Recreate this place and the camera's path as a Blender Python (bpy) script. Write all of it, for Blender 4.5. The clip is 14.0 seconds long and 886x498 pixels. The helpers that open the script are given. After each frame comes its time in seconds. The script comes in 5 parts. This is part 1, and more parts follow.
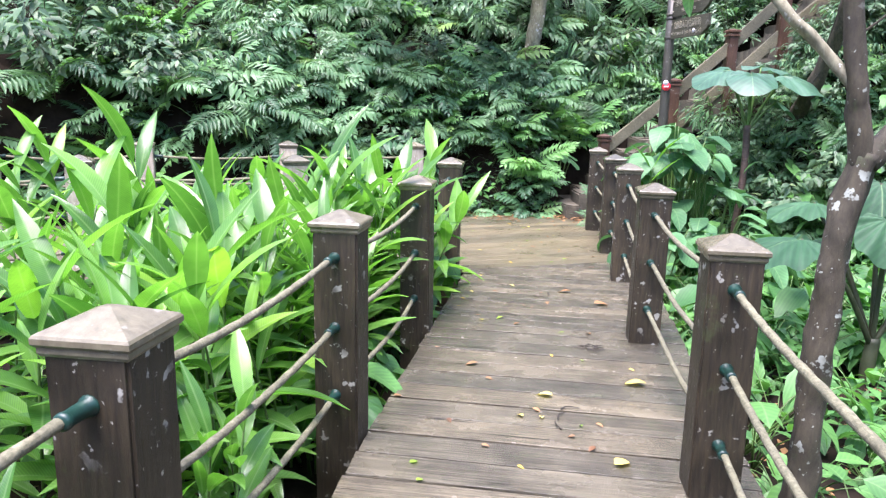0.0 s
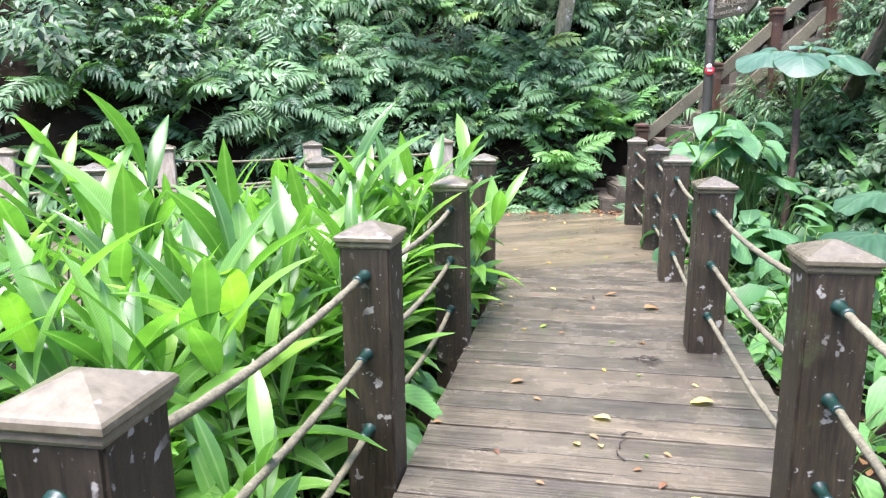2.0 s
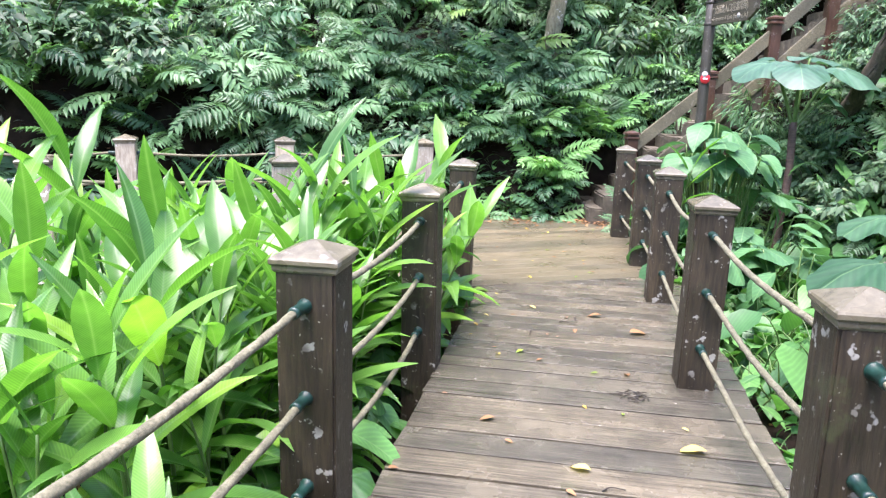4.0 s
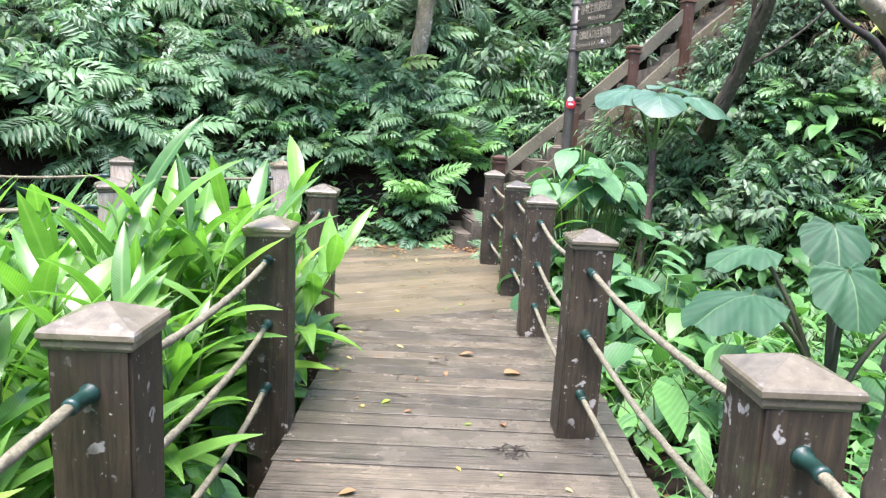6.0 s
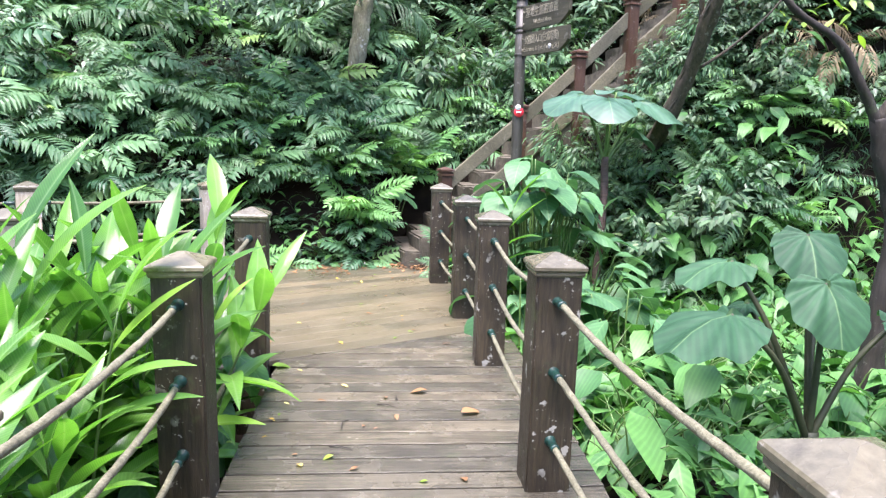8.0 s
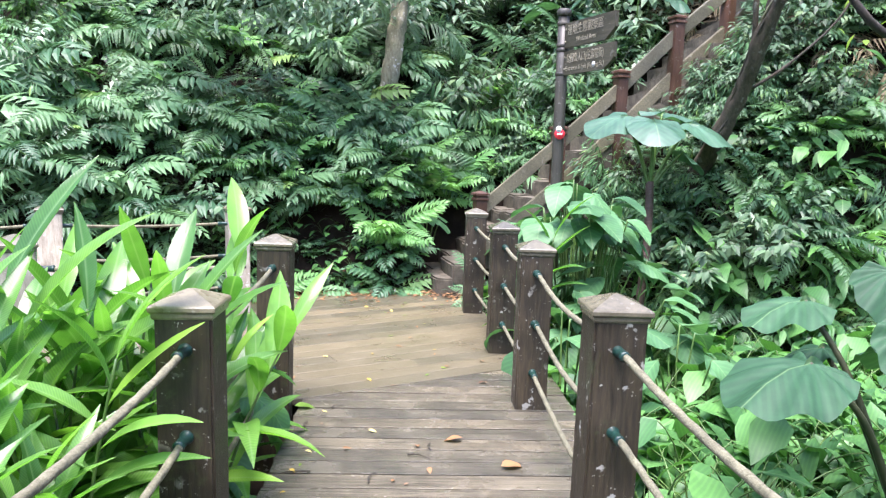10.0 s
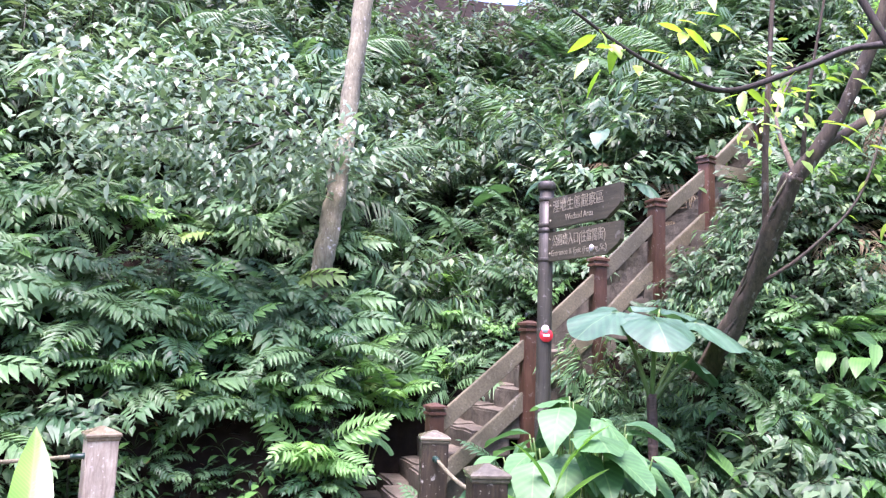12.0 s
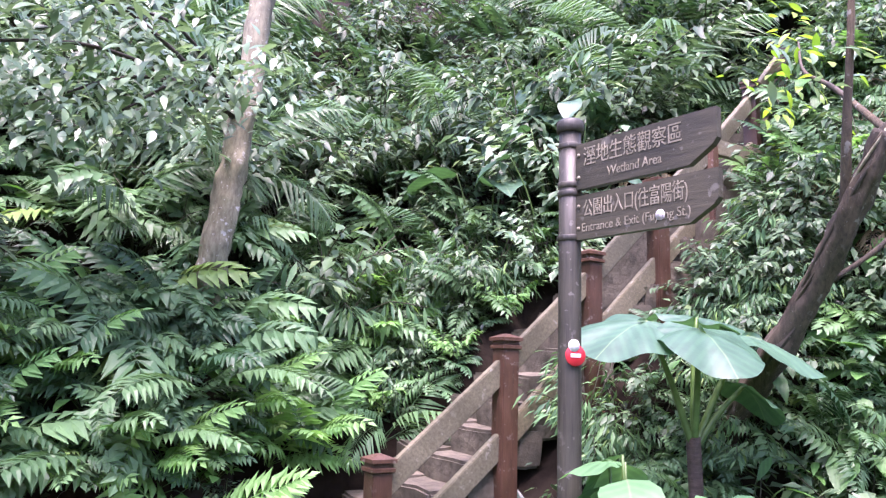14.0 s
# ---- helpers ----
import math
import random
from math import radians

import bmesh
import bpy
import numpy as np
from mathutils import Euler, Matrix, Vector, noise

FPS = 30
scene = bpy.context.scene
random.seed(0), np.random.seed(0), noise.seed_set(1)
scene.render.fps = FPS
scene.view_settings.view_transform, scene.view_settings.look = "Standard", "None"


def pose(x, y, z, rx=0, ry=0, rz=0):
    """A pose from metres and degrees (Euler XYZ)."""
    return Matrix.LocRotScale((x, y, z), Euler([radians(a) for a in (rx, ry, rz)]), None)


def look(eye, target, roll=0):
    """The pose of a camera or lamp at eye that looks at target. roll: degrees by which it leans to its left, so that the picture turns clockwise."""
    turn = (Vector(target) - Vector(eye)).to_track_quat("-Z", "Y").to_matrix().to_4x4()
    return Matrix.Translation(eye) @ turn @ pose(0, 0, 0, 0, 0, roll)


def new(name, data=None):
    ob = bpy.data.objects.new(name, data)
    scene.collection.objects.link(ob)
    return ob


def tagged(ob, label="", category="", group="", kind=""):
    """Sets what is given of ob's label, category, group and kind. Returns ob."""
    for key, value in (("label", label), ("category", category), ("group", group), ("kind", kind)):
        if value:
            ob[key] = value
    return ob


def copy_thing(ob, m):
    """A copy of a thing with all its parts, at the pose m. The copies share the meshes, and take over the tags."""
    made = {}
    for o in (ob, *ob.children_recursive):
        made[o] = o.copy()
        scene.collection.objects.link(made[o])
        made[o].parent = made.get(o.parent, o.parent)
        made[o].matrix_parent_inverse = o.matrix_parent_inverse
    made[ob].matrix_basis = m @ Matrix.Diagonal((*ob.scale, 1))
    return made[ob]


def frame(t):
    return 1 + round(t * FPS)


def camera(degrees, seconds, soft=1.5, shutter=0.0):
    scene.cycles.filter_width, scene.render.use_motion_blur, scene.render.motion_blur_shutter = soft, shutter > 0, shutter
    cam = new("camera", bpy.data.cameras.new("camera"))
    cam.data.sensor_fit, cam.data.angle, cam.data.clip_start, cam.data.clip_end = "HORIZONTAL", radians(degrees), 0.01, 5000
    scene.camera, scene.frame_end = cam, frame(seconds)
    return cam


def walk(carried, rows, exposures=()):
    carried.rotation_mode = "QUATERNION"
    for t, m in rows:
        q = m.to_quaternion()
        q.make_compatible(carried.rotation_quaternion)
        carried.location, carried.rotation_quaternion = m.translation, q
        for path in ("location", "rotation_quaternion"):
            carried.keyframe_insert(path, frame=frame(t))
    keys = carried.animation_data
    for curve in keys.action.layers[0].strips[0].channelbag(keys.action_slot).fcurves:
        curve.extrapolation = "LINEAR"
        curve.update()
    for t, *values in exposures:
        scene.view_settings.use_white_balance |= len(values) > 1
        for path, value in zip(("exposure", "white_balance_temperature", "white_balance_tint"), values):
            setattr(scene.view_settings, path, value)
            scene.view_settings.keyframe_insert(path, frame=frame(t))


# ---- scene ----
cam = camera(63.4, 14.0, soft=1.3)
PATH = [
    (0, (0.481, -0.558, 1.426), (0.281, 1.394, 1.038), 1.3),
    (0.5, (0.446, -0.462, 1.436), (0.3, 1.493, 1.039), 0.7),
    (1, (0.424, -0.373, 1.439), (0.275, 1.579, 1.032), -0.1),
    (1.5, (0.402, -0.291, 1.435), (0.209, 1.657, 1.026), -0.2),
    (2, (0.382, -0.2, 1.428), (0.107, 1.74, 1.022), -0.6),
    (2.2, (0.377, -0.159, 1.427), (0.072, 1.775, 1.023), -0.7),
    (4.3, (0.416, 0.287, 1.433), (0.215, 2.234, 1.025), 2.5),
    (4.5, (0.423, 0.325, 1.426), (0.263, 2.278, 1.026), 2.6),
    (5, (0.424, 0.435, 1.422), (0.356, 2.399, 1.054), 2.7),
    (5.5, (0.419, 0.556, 1.424), (0.435, 2.528, 1.091), 2.9),
    (6, (0.42, 0.676, 1.441), (0.549, 2.643, 1.101), 2.9),
    (6.5, (0.425, 0.786, 1.454), (0.646, 2.745, 1.119), 2.1),
    (7, (0.434, 0.903, 1.456), (0.71, 2.855, 1.118), 1.3),
    (7.5, (0.447, 1.016, 1.452), (0.737, 2.968, 1.13), 1.0),
    (8, (0.465, 1.131, 1.45), (0.737, 3.088, 1.144), 1.4),
    (8.2, (0.47, 1.167, 1.454), (0.73, 3.128, 1.163), 1.4),
    (10.3, (0.462, 1.636, 1.46), (0.639, 3.615, 1.231), 2.0),
    (10.5, (0.479, 1.764, 1.469), (0.657, 3.746, 1.267), 2.4),
    (11, (0.471, 2.198, 1.505), (0.798, 4.17, 1.449), 1.4),
    (11.5, (0.51, 2.637, 1.558), (0.844, 4.604, 1.7), 3.7),
    (12, (0.432, 3.066, 1.603), (0.807, 5.012, 1.871), 2.2),
    (12.5, (0.41, 3.537, 1.601), (0.911, 5.459, 1.835), 1.6),
    (13, (0.408, 4.012, 1.597), (0.884, 5.943, 1.808), 2.9),
    (13.5, (0.379, 4.521, 1.636), (1.05, 6.386, 1.901), 1.6),
    (14, (0.491, 4.952, 1.637), (1.138, 6.817, 1.96), 1.8),
]
walk(cam, [(t, look(eye, target, roll)) for t, eye, target, roll in PATH],
     exposures=[(0, 2.25, 6350, 28), (5.0, 2.30, 6450, 28), (8.2, 2.31, 6450, 27), (10.5, 2.28, 6350, 26), (12.0, 2.44, 6400, 46), (14.0, 2.44, 6450, 52)])

# ---------------------------------------------------------------- light
SUN_EL, SUN_AZ = radians(72), radians(205)
world = bpy.data.worlds.new("overcast_sky")
scene.world = world
world.use_nodes = True
wn = world.node_tree
sky = wn.nodes.new("ShaderNodeTexSky")
sky.sky_type, sky.sun_disc = "NISHITA", False
sky.sun_elevation, sky.sun_rotation = SUN_EL, SUN_AZ
sky.air_density, sky.dust_density, sky.ozone_density = 1.0, 1.2, 1.0
wn.links.new(sky.outputs[0], wn.nodes["Background"].inputs[0])
wn.nodes["Background"].inputs[1].default_value = 0.15
sun_data = bpy.data.lights.new("sun", "SUN")
sun_data.energy, sun_data.angle, sun_data.color = 3.0, radians(40), (1.0, 0.98, 0.95)
sun = new("sun", sun_data)
sun.matrix_world = look((0, 0, 30), (30 * -math.sin(SUN_AZ) / math.tan(SUN_EL), 30 * -math.cos(SUN_AZ) / math.tan(SUN_EL), 0))


# ---------------------------------------------------------------- materials
def material(name):
    m = bpy.data.materials.new(name)
    m.use_nodes = True
    return m, m.node_tree.nodes, m.node_tree.links, m.node_tree.nodes["Principled BSDF"]


def ramp(n, l, fac, stops):
    r = n.new("ShaderNodeValToRGB")
    while len(r.color_ramp.elements) < len(stops):
        r.color_ramp.elements.new(0.5)
    for e, (p, c) in zip(r.color_ramp.elements, stops):
        e.position, e.color = p, (*c, 1)
    l.new(fac, r.inputs[0])
    return r.outputs[0]


def noise_tex(n, l, scale, detail=5.0, rough=0.6, stretch=None, space="Object"):
    tc = n.new("ShaderNodeTexCoord")
    mp = n.new("ShaderNodeMapping")
    l.new(tc.outputs[space], mp.inputs[0])
    if stretch:
        mp.inputs["Scale"].default_value = stretch
    oi = n.new("ShaderNodeObjectInfo")
    off = n.new("ShaderNodeVectorMath")
    off.operation = "SCALE"
    off.inputs[0].default_value = (37.0, 21.0, 11.0)
    l.new(oi.outputs["Random"], off.inputs["Scale"])
    l.new(off.outputs[0], mp.inputs["Location"])
    t = n.new("ShaderNodeTexNoise")
    t.inputs["Scale"].default_value, t.inputs["Detail"].default_value, t.inputs["Roughness"].default_value = scale, detail, rough
    l.new(mp.outputs[0], t.inputs["Vector"])
    return t.outputs["Fac"], mp


def mix(n, l, fac, a, b, kind="MIX"):
    m = n.new("ShaderNodeMix")
    m.data_type, m.blend_type = "RGBA", kind
    for sock, v in ((m.inputs[0], fac), (m.inputs[6], a), (m.inputs[7], b)):
        if isinstance(v, (int, float)):
            sock.default_value = v
        elif isinstance(v, tuple):
            sock.default_value = (*v, 1)
        else:
            l.new(v, sock)
    return m.outputs[2]


def bump(n, l, p, height, strength, distance=0.01):
    b = n.new("ShaderNodeBump")
    b.inputs["Strength"].default_value, b.inputs["Distance"].default_value = strength, distance
    l.new(height, b.inputs["Height"])
    l.new(b.outputs[0], p.inputs["Normal"])


def spots(n, l, mp, scale, lo, hi):
    v = n.new("ShaderNodeTexVoronoi")
    v.inputs["Scale"].default_value = scale
    v.inputs["Randomness"].default_value = 1.0
    l.new(mp.outputs[0], v.inputs["Vector"])
    return ramp(n, l, v.outputs["Distance"], [(lo, (1, 1, 1)), (hi, (0, 0, 0))])


def wood_mat(name, dark, light, grain, rough, lichen=0.0, moss=0.0, bumps=0.35, lichen_col=(0.36, 0.36, 0.32), blotch=1.0, cracks=None):
    m, n, l, p = material(name)
    g, _ = noise_tex(n, l, 9, 8, 0.7, grain)
    blot, mp = noise_tex(n, l, 3.0, 4, 0.6)
    col = ramp(n, l, g, [(0.28, dark), (0.72, light)])
    tone = ramp(n, l, blot, [(0.3, (1 - 0.38 * blotch,) * 3), (0.7, (1 + 0.13 * blotch, 1 + 0.11 * blotch, 1 + 0.05 * blotch))])
    col = mix(n, l, 1.0, col, tone, "MULTIPLY")
    oi = n.new("ShaderNodeObjectInfo")
    var = ramp(n, l, oi.outputs["Random"], [(0.0, (0.72, 0.79, 0.73)), (1.0, (1.16, 1.19, 1.02))])
    col = mix(n, l, 1.0, col, var, "MULTIPLY")
    if cracks:
        ck, _ = noise_tex(n, l, 5, 4, 0.55, cracks)
        line_ = ramp(n, l, ck, [(0.30, (0.18, 0.17, 0.16)), (0.37, (1, 1, 1)), (0.60, (1, 1, 1)), (0.70, (1.25, 1.25, 1.27))])
        col = mix(n, l, 1.0, col, line_, "MULTIPLY")
    if moss:
        mo, _ = noise_tex(n, l, 5.5, 6, 0.7)
        col = mix(n, l, ramp(n, l, mo, [(0.58, (0, 0, 0)), (0.72, (moss, moss, moss))]), col, (0.06, 0.09, 0.03))
    if lichen:
        big, _ = noise_tex(n, l, 16, 3, 0.55)
        tiny, _ = noise_tex(n, l, 42, 3, 0.6)
        gate = ramp(n, l, blot, [(0.42, (0, 0, 0)), (0.55, (lichen,) * 3)])
        col = mix(n, l, mix(n, l, 1.0, ramp(n, l, big, [(0.63, (0, 0, 0)), (0.66, (1, 1, 1))]), gate, "MULTIPLY"), col, lichen_col)
        col = mix(n, l, ramp(n, l, tiny, [(0.67, (0, 0, 0)), (0.70, (lichen * 0.8,) * 3)]), col, lichen_col)
    l.new(col, p.inputs["Base Color"])
    l.new(ramp(n, l, blot, [(0.3, (rough - 0.16,) * 3), (0.75, (rough + 0.16,) * 3)]), p.inputs["Roughness"])
    bump(n, l, p, g, bumps, 0.006)
    return m


def leaf_mat(name, deep, fresh, gloss=0.35, through_light=0.35, tint=None, glow=(1.35, 1.7, 0.7), veins=0.0, shine=0.5):
    m, n, l, p = material(name)
    g, _ = noise_tex(n, l, 6, 4, 0.6)
    fine, _ = noise_tex(n, l, 60, 3, 0.6)
    geo = n.new("ShaderNodeNewGeometry")
    oi = n.new("ShaderNodeObjectInfo")
    s = n.new("ShaderNodeMath")
    s.operation = "ADD"
    l.new(geo.outputs["Random Per Island"], s.inputs[0])
    l.new(oi.outputs["Random"], s.inputs[1])
    f = n.new("ShaderNodeMath")
    f.operation = "FRACT"
    l.new(s.outputs[0], f.inputs[0])
    stops = [(0.0, deep), (0.85, fresh)]
    if tint:
        stops += [(0.94, fresh), (0.96, tint)]
    col = ramp(n, l, f.outputs[0], stops)
    col = mix(n, l, 1.0, col, ramp(n, l, g, [(0.3, (0.75, 0.78, 0.75)), (0.7, (1.2, 1.18, 1.1))]), "MULTIPLY")
    relief = fine
    if veins:
        tc = n.new("ShaderNodeTexCoord")
        sp = n.new("ShaderNodeSeparateXYZ")
        l.new(tc.outputs["Object"], sp.inputs[0])

        def calc(op, a, b=None):
            m_ = n.new("ShaderNodeMath")
            m_.operation = op
            for sock, v in zip(m_.inputs, (a, b)):
                if isinstance(v, (int, float)):
                    sock.default_value = v
                elif v is not None:
                    l.new(v, sock)
            return m_.outputs[0]
        side = calc("ABSOLUTE", sp.outputs[0])
        wave = calc("SINE", calc("MULTIPLY", calc("SUBTRACT", sp.outputs[1], calc("MULTIPLY", side, 0.9)), 6.283 / veins))
        rib = ramp(n, l, side, [(0.0015, (1, 1, 1)), (0.005, (0, 0, 0))])
        vein = ramp(n, l, calc("MULTIPLY_ADD", wave, 0.5), [(0.30, (0.91, 0.91, 0.92)), (0.95, (1.08, 1.08, 1.04))])
        col = mix(n, l, 1.0, col, vein, "MULTIPLY")
        col = mix(n, l, calc("MULTIPLY", rib, 0.3), col, (0.30, 0.45, 0.20))
        relief = calc("ADD", calc("MULTIPLY", wave, 0.2), fine)
    l.new(col, p.inputs["Base Color"])
    p.inputs["Roughness"].default_value = gloss
    p.inputs["Specular IOR Level"].default_value = shine
    bump(n, l, p, relief, 0.16 if veins else 0.12, 0.004)
    tr = n.new("ShaderNodeBsdfTranslucent")
    l.new(mix(n, l, 1.0, col, glow, "MULTIPLY"), tr.inputs[0])
    mx = n.new("ShaderNodeMixShader")
    mx.inputs[0].default_value = through_light
    l.new(p.outputs[0], mx.inputs[1])
    l.new(tr.outputs[0], mx.inputs[2])
    l.new(mx.outputs[0], n["Material Output"].inputs[0])
    return m


def plain_mat(name, a, b, scale, rough, bumps=0.2, metal=0.0, stretch=None):
    m, n, l, p = material(name)
    g, _ = noise_tex(n, l, scale, 6, 0.65, stretch)
    big, _ = noise_tex(n, l, scale * 0.17, 3, 0.6)
    col = mix(n, l, 1.0, ramp(n, l, g, [(0.3, a), (0.7, b)]), ramp(n, l, big, [(0.3, (0.7, 0.7, 0.7)), (0.7, (1.2, 1.2, 1.2))]), "MULTIPLY")
    l.new(col, p.inputs["Base Color"])
    p.inputs["Roughness"].default_value, p.inputs["Metallic"].default_value = rough, metal
    if rough > 0.95:
        p.inputs["Specular IOR Level"].default_value = 0.1
    bump(n, l, p, g, bumps, 0.02)
    return m


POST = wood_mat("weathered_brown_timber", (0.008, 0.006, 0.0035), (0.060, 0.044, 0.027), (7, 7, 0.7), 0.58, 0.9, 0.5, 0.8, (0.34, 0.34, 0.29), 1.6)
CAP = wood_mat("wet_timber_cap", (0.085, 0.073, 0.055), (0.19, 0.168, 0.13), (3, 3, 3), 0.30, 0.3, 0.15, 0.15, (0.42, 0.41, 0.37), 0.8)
PALE_POST = wood_mat("lichen_bleached_timber", (0.24, 0.18, 0.15), (0.62, 0.56, 0.51), (5, 5, 0.8), 0.55, 1.0, 0.1, 0.3, (0.74, 0.71, 0.68))
DECK = wood_mat("wet_deck_board", (0.036, 0.030, 0.023), (0.205, 0.178, 0.145), (0.22, 13, 13), 0.24, 0.0, 0.3, 1.0, (0.4, 0.4, 0.4), 1.4, (0.35, 9, 9))
DECK2 = wood_mat("muddy_deck_board", (0.098, 0.081, 0.056), (0.142, 0.119, 0.084), (0.5, 9, 9), 0.38, 0.0, 0.0, 0.4, (0.4, 0.4, 0.4), 0.35)
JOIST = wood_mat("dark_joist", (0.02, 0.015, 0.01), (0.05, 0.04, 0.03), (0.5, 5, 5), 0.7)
RAIL = wood_mat("grey_brown_handrail", (0.085, 0.073, 0.050), (0.21, 0.185, 0.135), (0.6, 6, 6), 0.6, 0.3, 0.2)
RED_POST = wood_mat("red_brown_painted_post", (0.055, 0.024, 0.016), (0.125, 0.060, 0.042), (5, 5, 0.6), 0.5, 0.35, 0.1)
SIGN_POST = wood_mat("charcoal_signpost_timber", (0.022, 0.021, 0.017), (0.075, 0.070, 0.058), (7, 7, 0.4), 0.6, 0.25)
SIGN = wood_mat("brown_black_sign_plank", (0.026, 0.024, 0.017), (0.070, 0.064, 0.047), (0.6, 6, 6), 0.6, 0.2)
LETTER = plain_mat("faded_cream_paint", (0.15, 0.14, 0.092), (0.31, 0.285, 0.21), 40, 0.7, 0.05)
ROPE = plain_mat("grey_green_rope", (0.085, 0.084, 0.046), (0.215, 0.205, 0.13), 90, 0.85, 0.4)
FITTING = plain_mat("dark_green_fitting", (0.003, 0.020, 0.015), (0.008, 0.045, 0.032), 30, 0.4, 0.1)
STONE = plain_mat("grey_brown_step_stone", (0.045, 0.040, 0.027), (0.14, 0.122, 0.086), 9, 0.8, 0.7)
SOIL = plain_mat("dark_forest_soil", (0.008, 0.006, 0.0045), (0.028, 0.021, 0.015), 5, 1.0, 0.8)
BARK_LICHEN = wood_mat("mottled_bark", (0.026, 0.021, 0.014), (0.092, 0.075, 0.053), (4, 4, 1.4), 0.8, 1.0, 0.6, 1.0, (0.30, 0.33, 0.28), 1.4)
BARK_DARK = wood_mat("dark_bark", (0.009, 0.007, 0.005), (0.045, 0.036, 0.028), (5, 5, 0.8), 0.85, 0.35, 0.5, 1.0, (0.16, 0.16, 0.14))
BARK_BROWN = wood_mat("gnarled_brown_bark", (0.022, 0.016, 0.011), (0.13, 0.10, 0.075), (5, 5, 0.7), 0.85, 0.7, 0.4, 1.0, (0.26, 0.26, 0.22), 1.3)
BARK_PALE = wood_mat("pale_bark", (0.12, 0.108, 0.078), (0.42, 0.39, 0.31), (4, 4, 1.2), 0.85, 1.0, 0.3, 0.9, (0.55, 0.55, 0.50), 1.3)
TARO_STEM = plain_mat("ringed_brown_stem", (0.05, 0.03, 0.022), (0.13, 0.085, 0.06), 14, 0.7, 0.5, 0.0, (1, 1, 5))
STALK = plain_mat("green_stalk", (0.04, 0.10, 0.02), (0.10, 0.19, 0.045), 12, 0.45, 0.1)
DARK_STALK = plain_mat("dark_stalk", (0.02, 0.03, 0.012), (0.05, 0.055, 0.025), 12, 0.6, 0.1)
GINGER = leaf_mat("ginger_leaf", (0.05, 0.15, 0.036), (0.15, 0.34, 0.068), 0.25, 0.38, (0.21, 0.41, 0.06), veins=0.011)
BROAD = leaf_mat("broad_wet_leaf", (0.042, 0.135, 0.045), (0.11, 0.28, 0.080), 0.44, 0.28, None, veins=0.03, shine=0.38)
FERN = leaf_mat("fern_leaf", (0.028, 0.085, 0.042), (0.095, 0.20, 0.088), 0.42, 0.27, None, (1.3, 1.45, 0.85), shine=0.35)
FERN_LIGHT = leaf_mat("fresh_fern_leaf", (0.10, 0.255, 0.09), (0.20, 0.415, 0.15), 0.45, 0.36, None, (1.35, 1.55, 0.8), shine=0.3)
SHRUB = leaf_mat("shrub_leaf", (0.028, 0.070, 0.038), (0.10, 0.18, 0.095), 0.42, 0.22, (0.14, 0.22, 0.10), (1.3, 1.4, 0.85), shine=0.26)
# Coloured darker than the other foliage, so that gaps read as canopy shade.
SHADE_UNDER = leaf_mat("shade_toned_undergrowth_leaf", (0.012, 0.034, 0.020), (0.038, 0.075, 0.042), 0.38, 0.2, None, (1.3, 1.4, 0.85))
BROAD_FERN = leaf_mat("broad_fern_leaf", (0.040, 0.115, 0.058), (0.135, 0.275, 0.125), 0.42, 0.28, (0.19, 0.33, 0.10), (1.25, 1.4, 0.92), shine=0.35)
CANOPY = leaf_mat("overhanging_leaf", (0.085, 0.165, 0.10), (0.20, 0.31, 0.19), 0.34, 0.28, None, (1.3, 1.4, 0.9), shine=0.5)
HERB = leaf_mat("quilted_herb_leaf", (0.042, 0.125, 0.058), (0.095, 0.235, 0.10), 0.5, 0.26, None, (1.3, 1.5, 0.85), veins=0.04, shine=0.35)
DRY = leaf_mat("dry_dead_leaf", (0.13, 0.10, 0.062), (0.32, 0.265, 0.175), 0.7, 0.25, None, (1.2, 1.1, 0.9), shine=0.2)
FAN = leaf_mat("pleated_fan_leaf", (0.022, 0.072, 0.038), (0.040, 0.11, 0.055), 0.6, 0.2, veins=0.05, shine=0.25)
TARO = leaf_mat("taro_leaf", (0.046, 0.12, 0.078), (0.062, 0.15, 0.095), 0.45, 0.2, veins=0.07)
YELLOW = leaf_mat("yellow_green_leaf", (0.14, 0.27, 0.04), (0.27, 0.40, 0.06), 0.4, 0.42)
FALLEN = leaf_mat("fallen_yellow_leaf", (0.55, 0.36, 0.04), (0.72, 0.60, 0.18), 0.5, 0.15)
BROWN_LEAF = leaf_mat("fallen_brown_leaf", (0.10, 0.045, 0.02), (0.30, 0.16, 0.07), 0.6, 0.1)
RED = plain_mat("red_sticker", (0.55, 0.02, 0.03), (0.7, 0.04, 0.05), 8, 0.4, 0.0)
# White of the badge, also used for the painted flare on the sign.
WHITE = plain_mat("white_badge_and_flare", (0.7, 0.7, 0.7), (0.8, 0.8, 0.8), 8, 0.4, 0.0)


# ---------------------------------------------------------------- mesh helpers
class Geo:
    """Collects vertices and faces, and makes one mesh of them."""

    def __init__(self):
        self.v, self.f = [], []

    def add(self, verts, faces, m=None):
        k = len(self.v)
        self.v += [tuple(m @ Vector(p)) for p in verts] if m else [tuple(p) for p in verts]
        self.f += [tuple(i + k for i in q) for q in faces]
        return self

    def mesh(self, name, mat, smooth=True):
        me = bpy.data.meshes.new(name)
        me.from_pydata(self.v, [], self.f)
        me.materials.append(mat)
        if smooth:
            me.polygons.foreach_set("use_smooth", [True] * len(me.polygons))
        me.update()
        return me


def part(name, data, parent, label="", m=None):
    ob = new(name, data)
    ob.parent = parent
    if m is not None:
        ob.matrix_basis = m
    if label:
        ob["label"] = label
    return ob


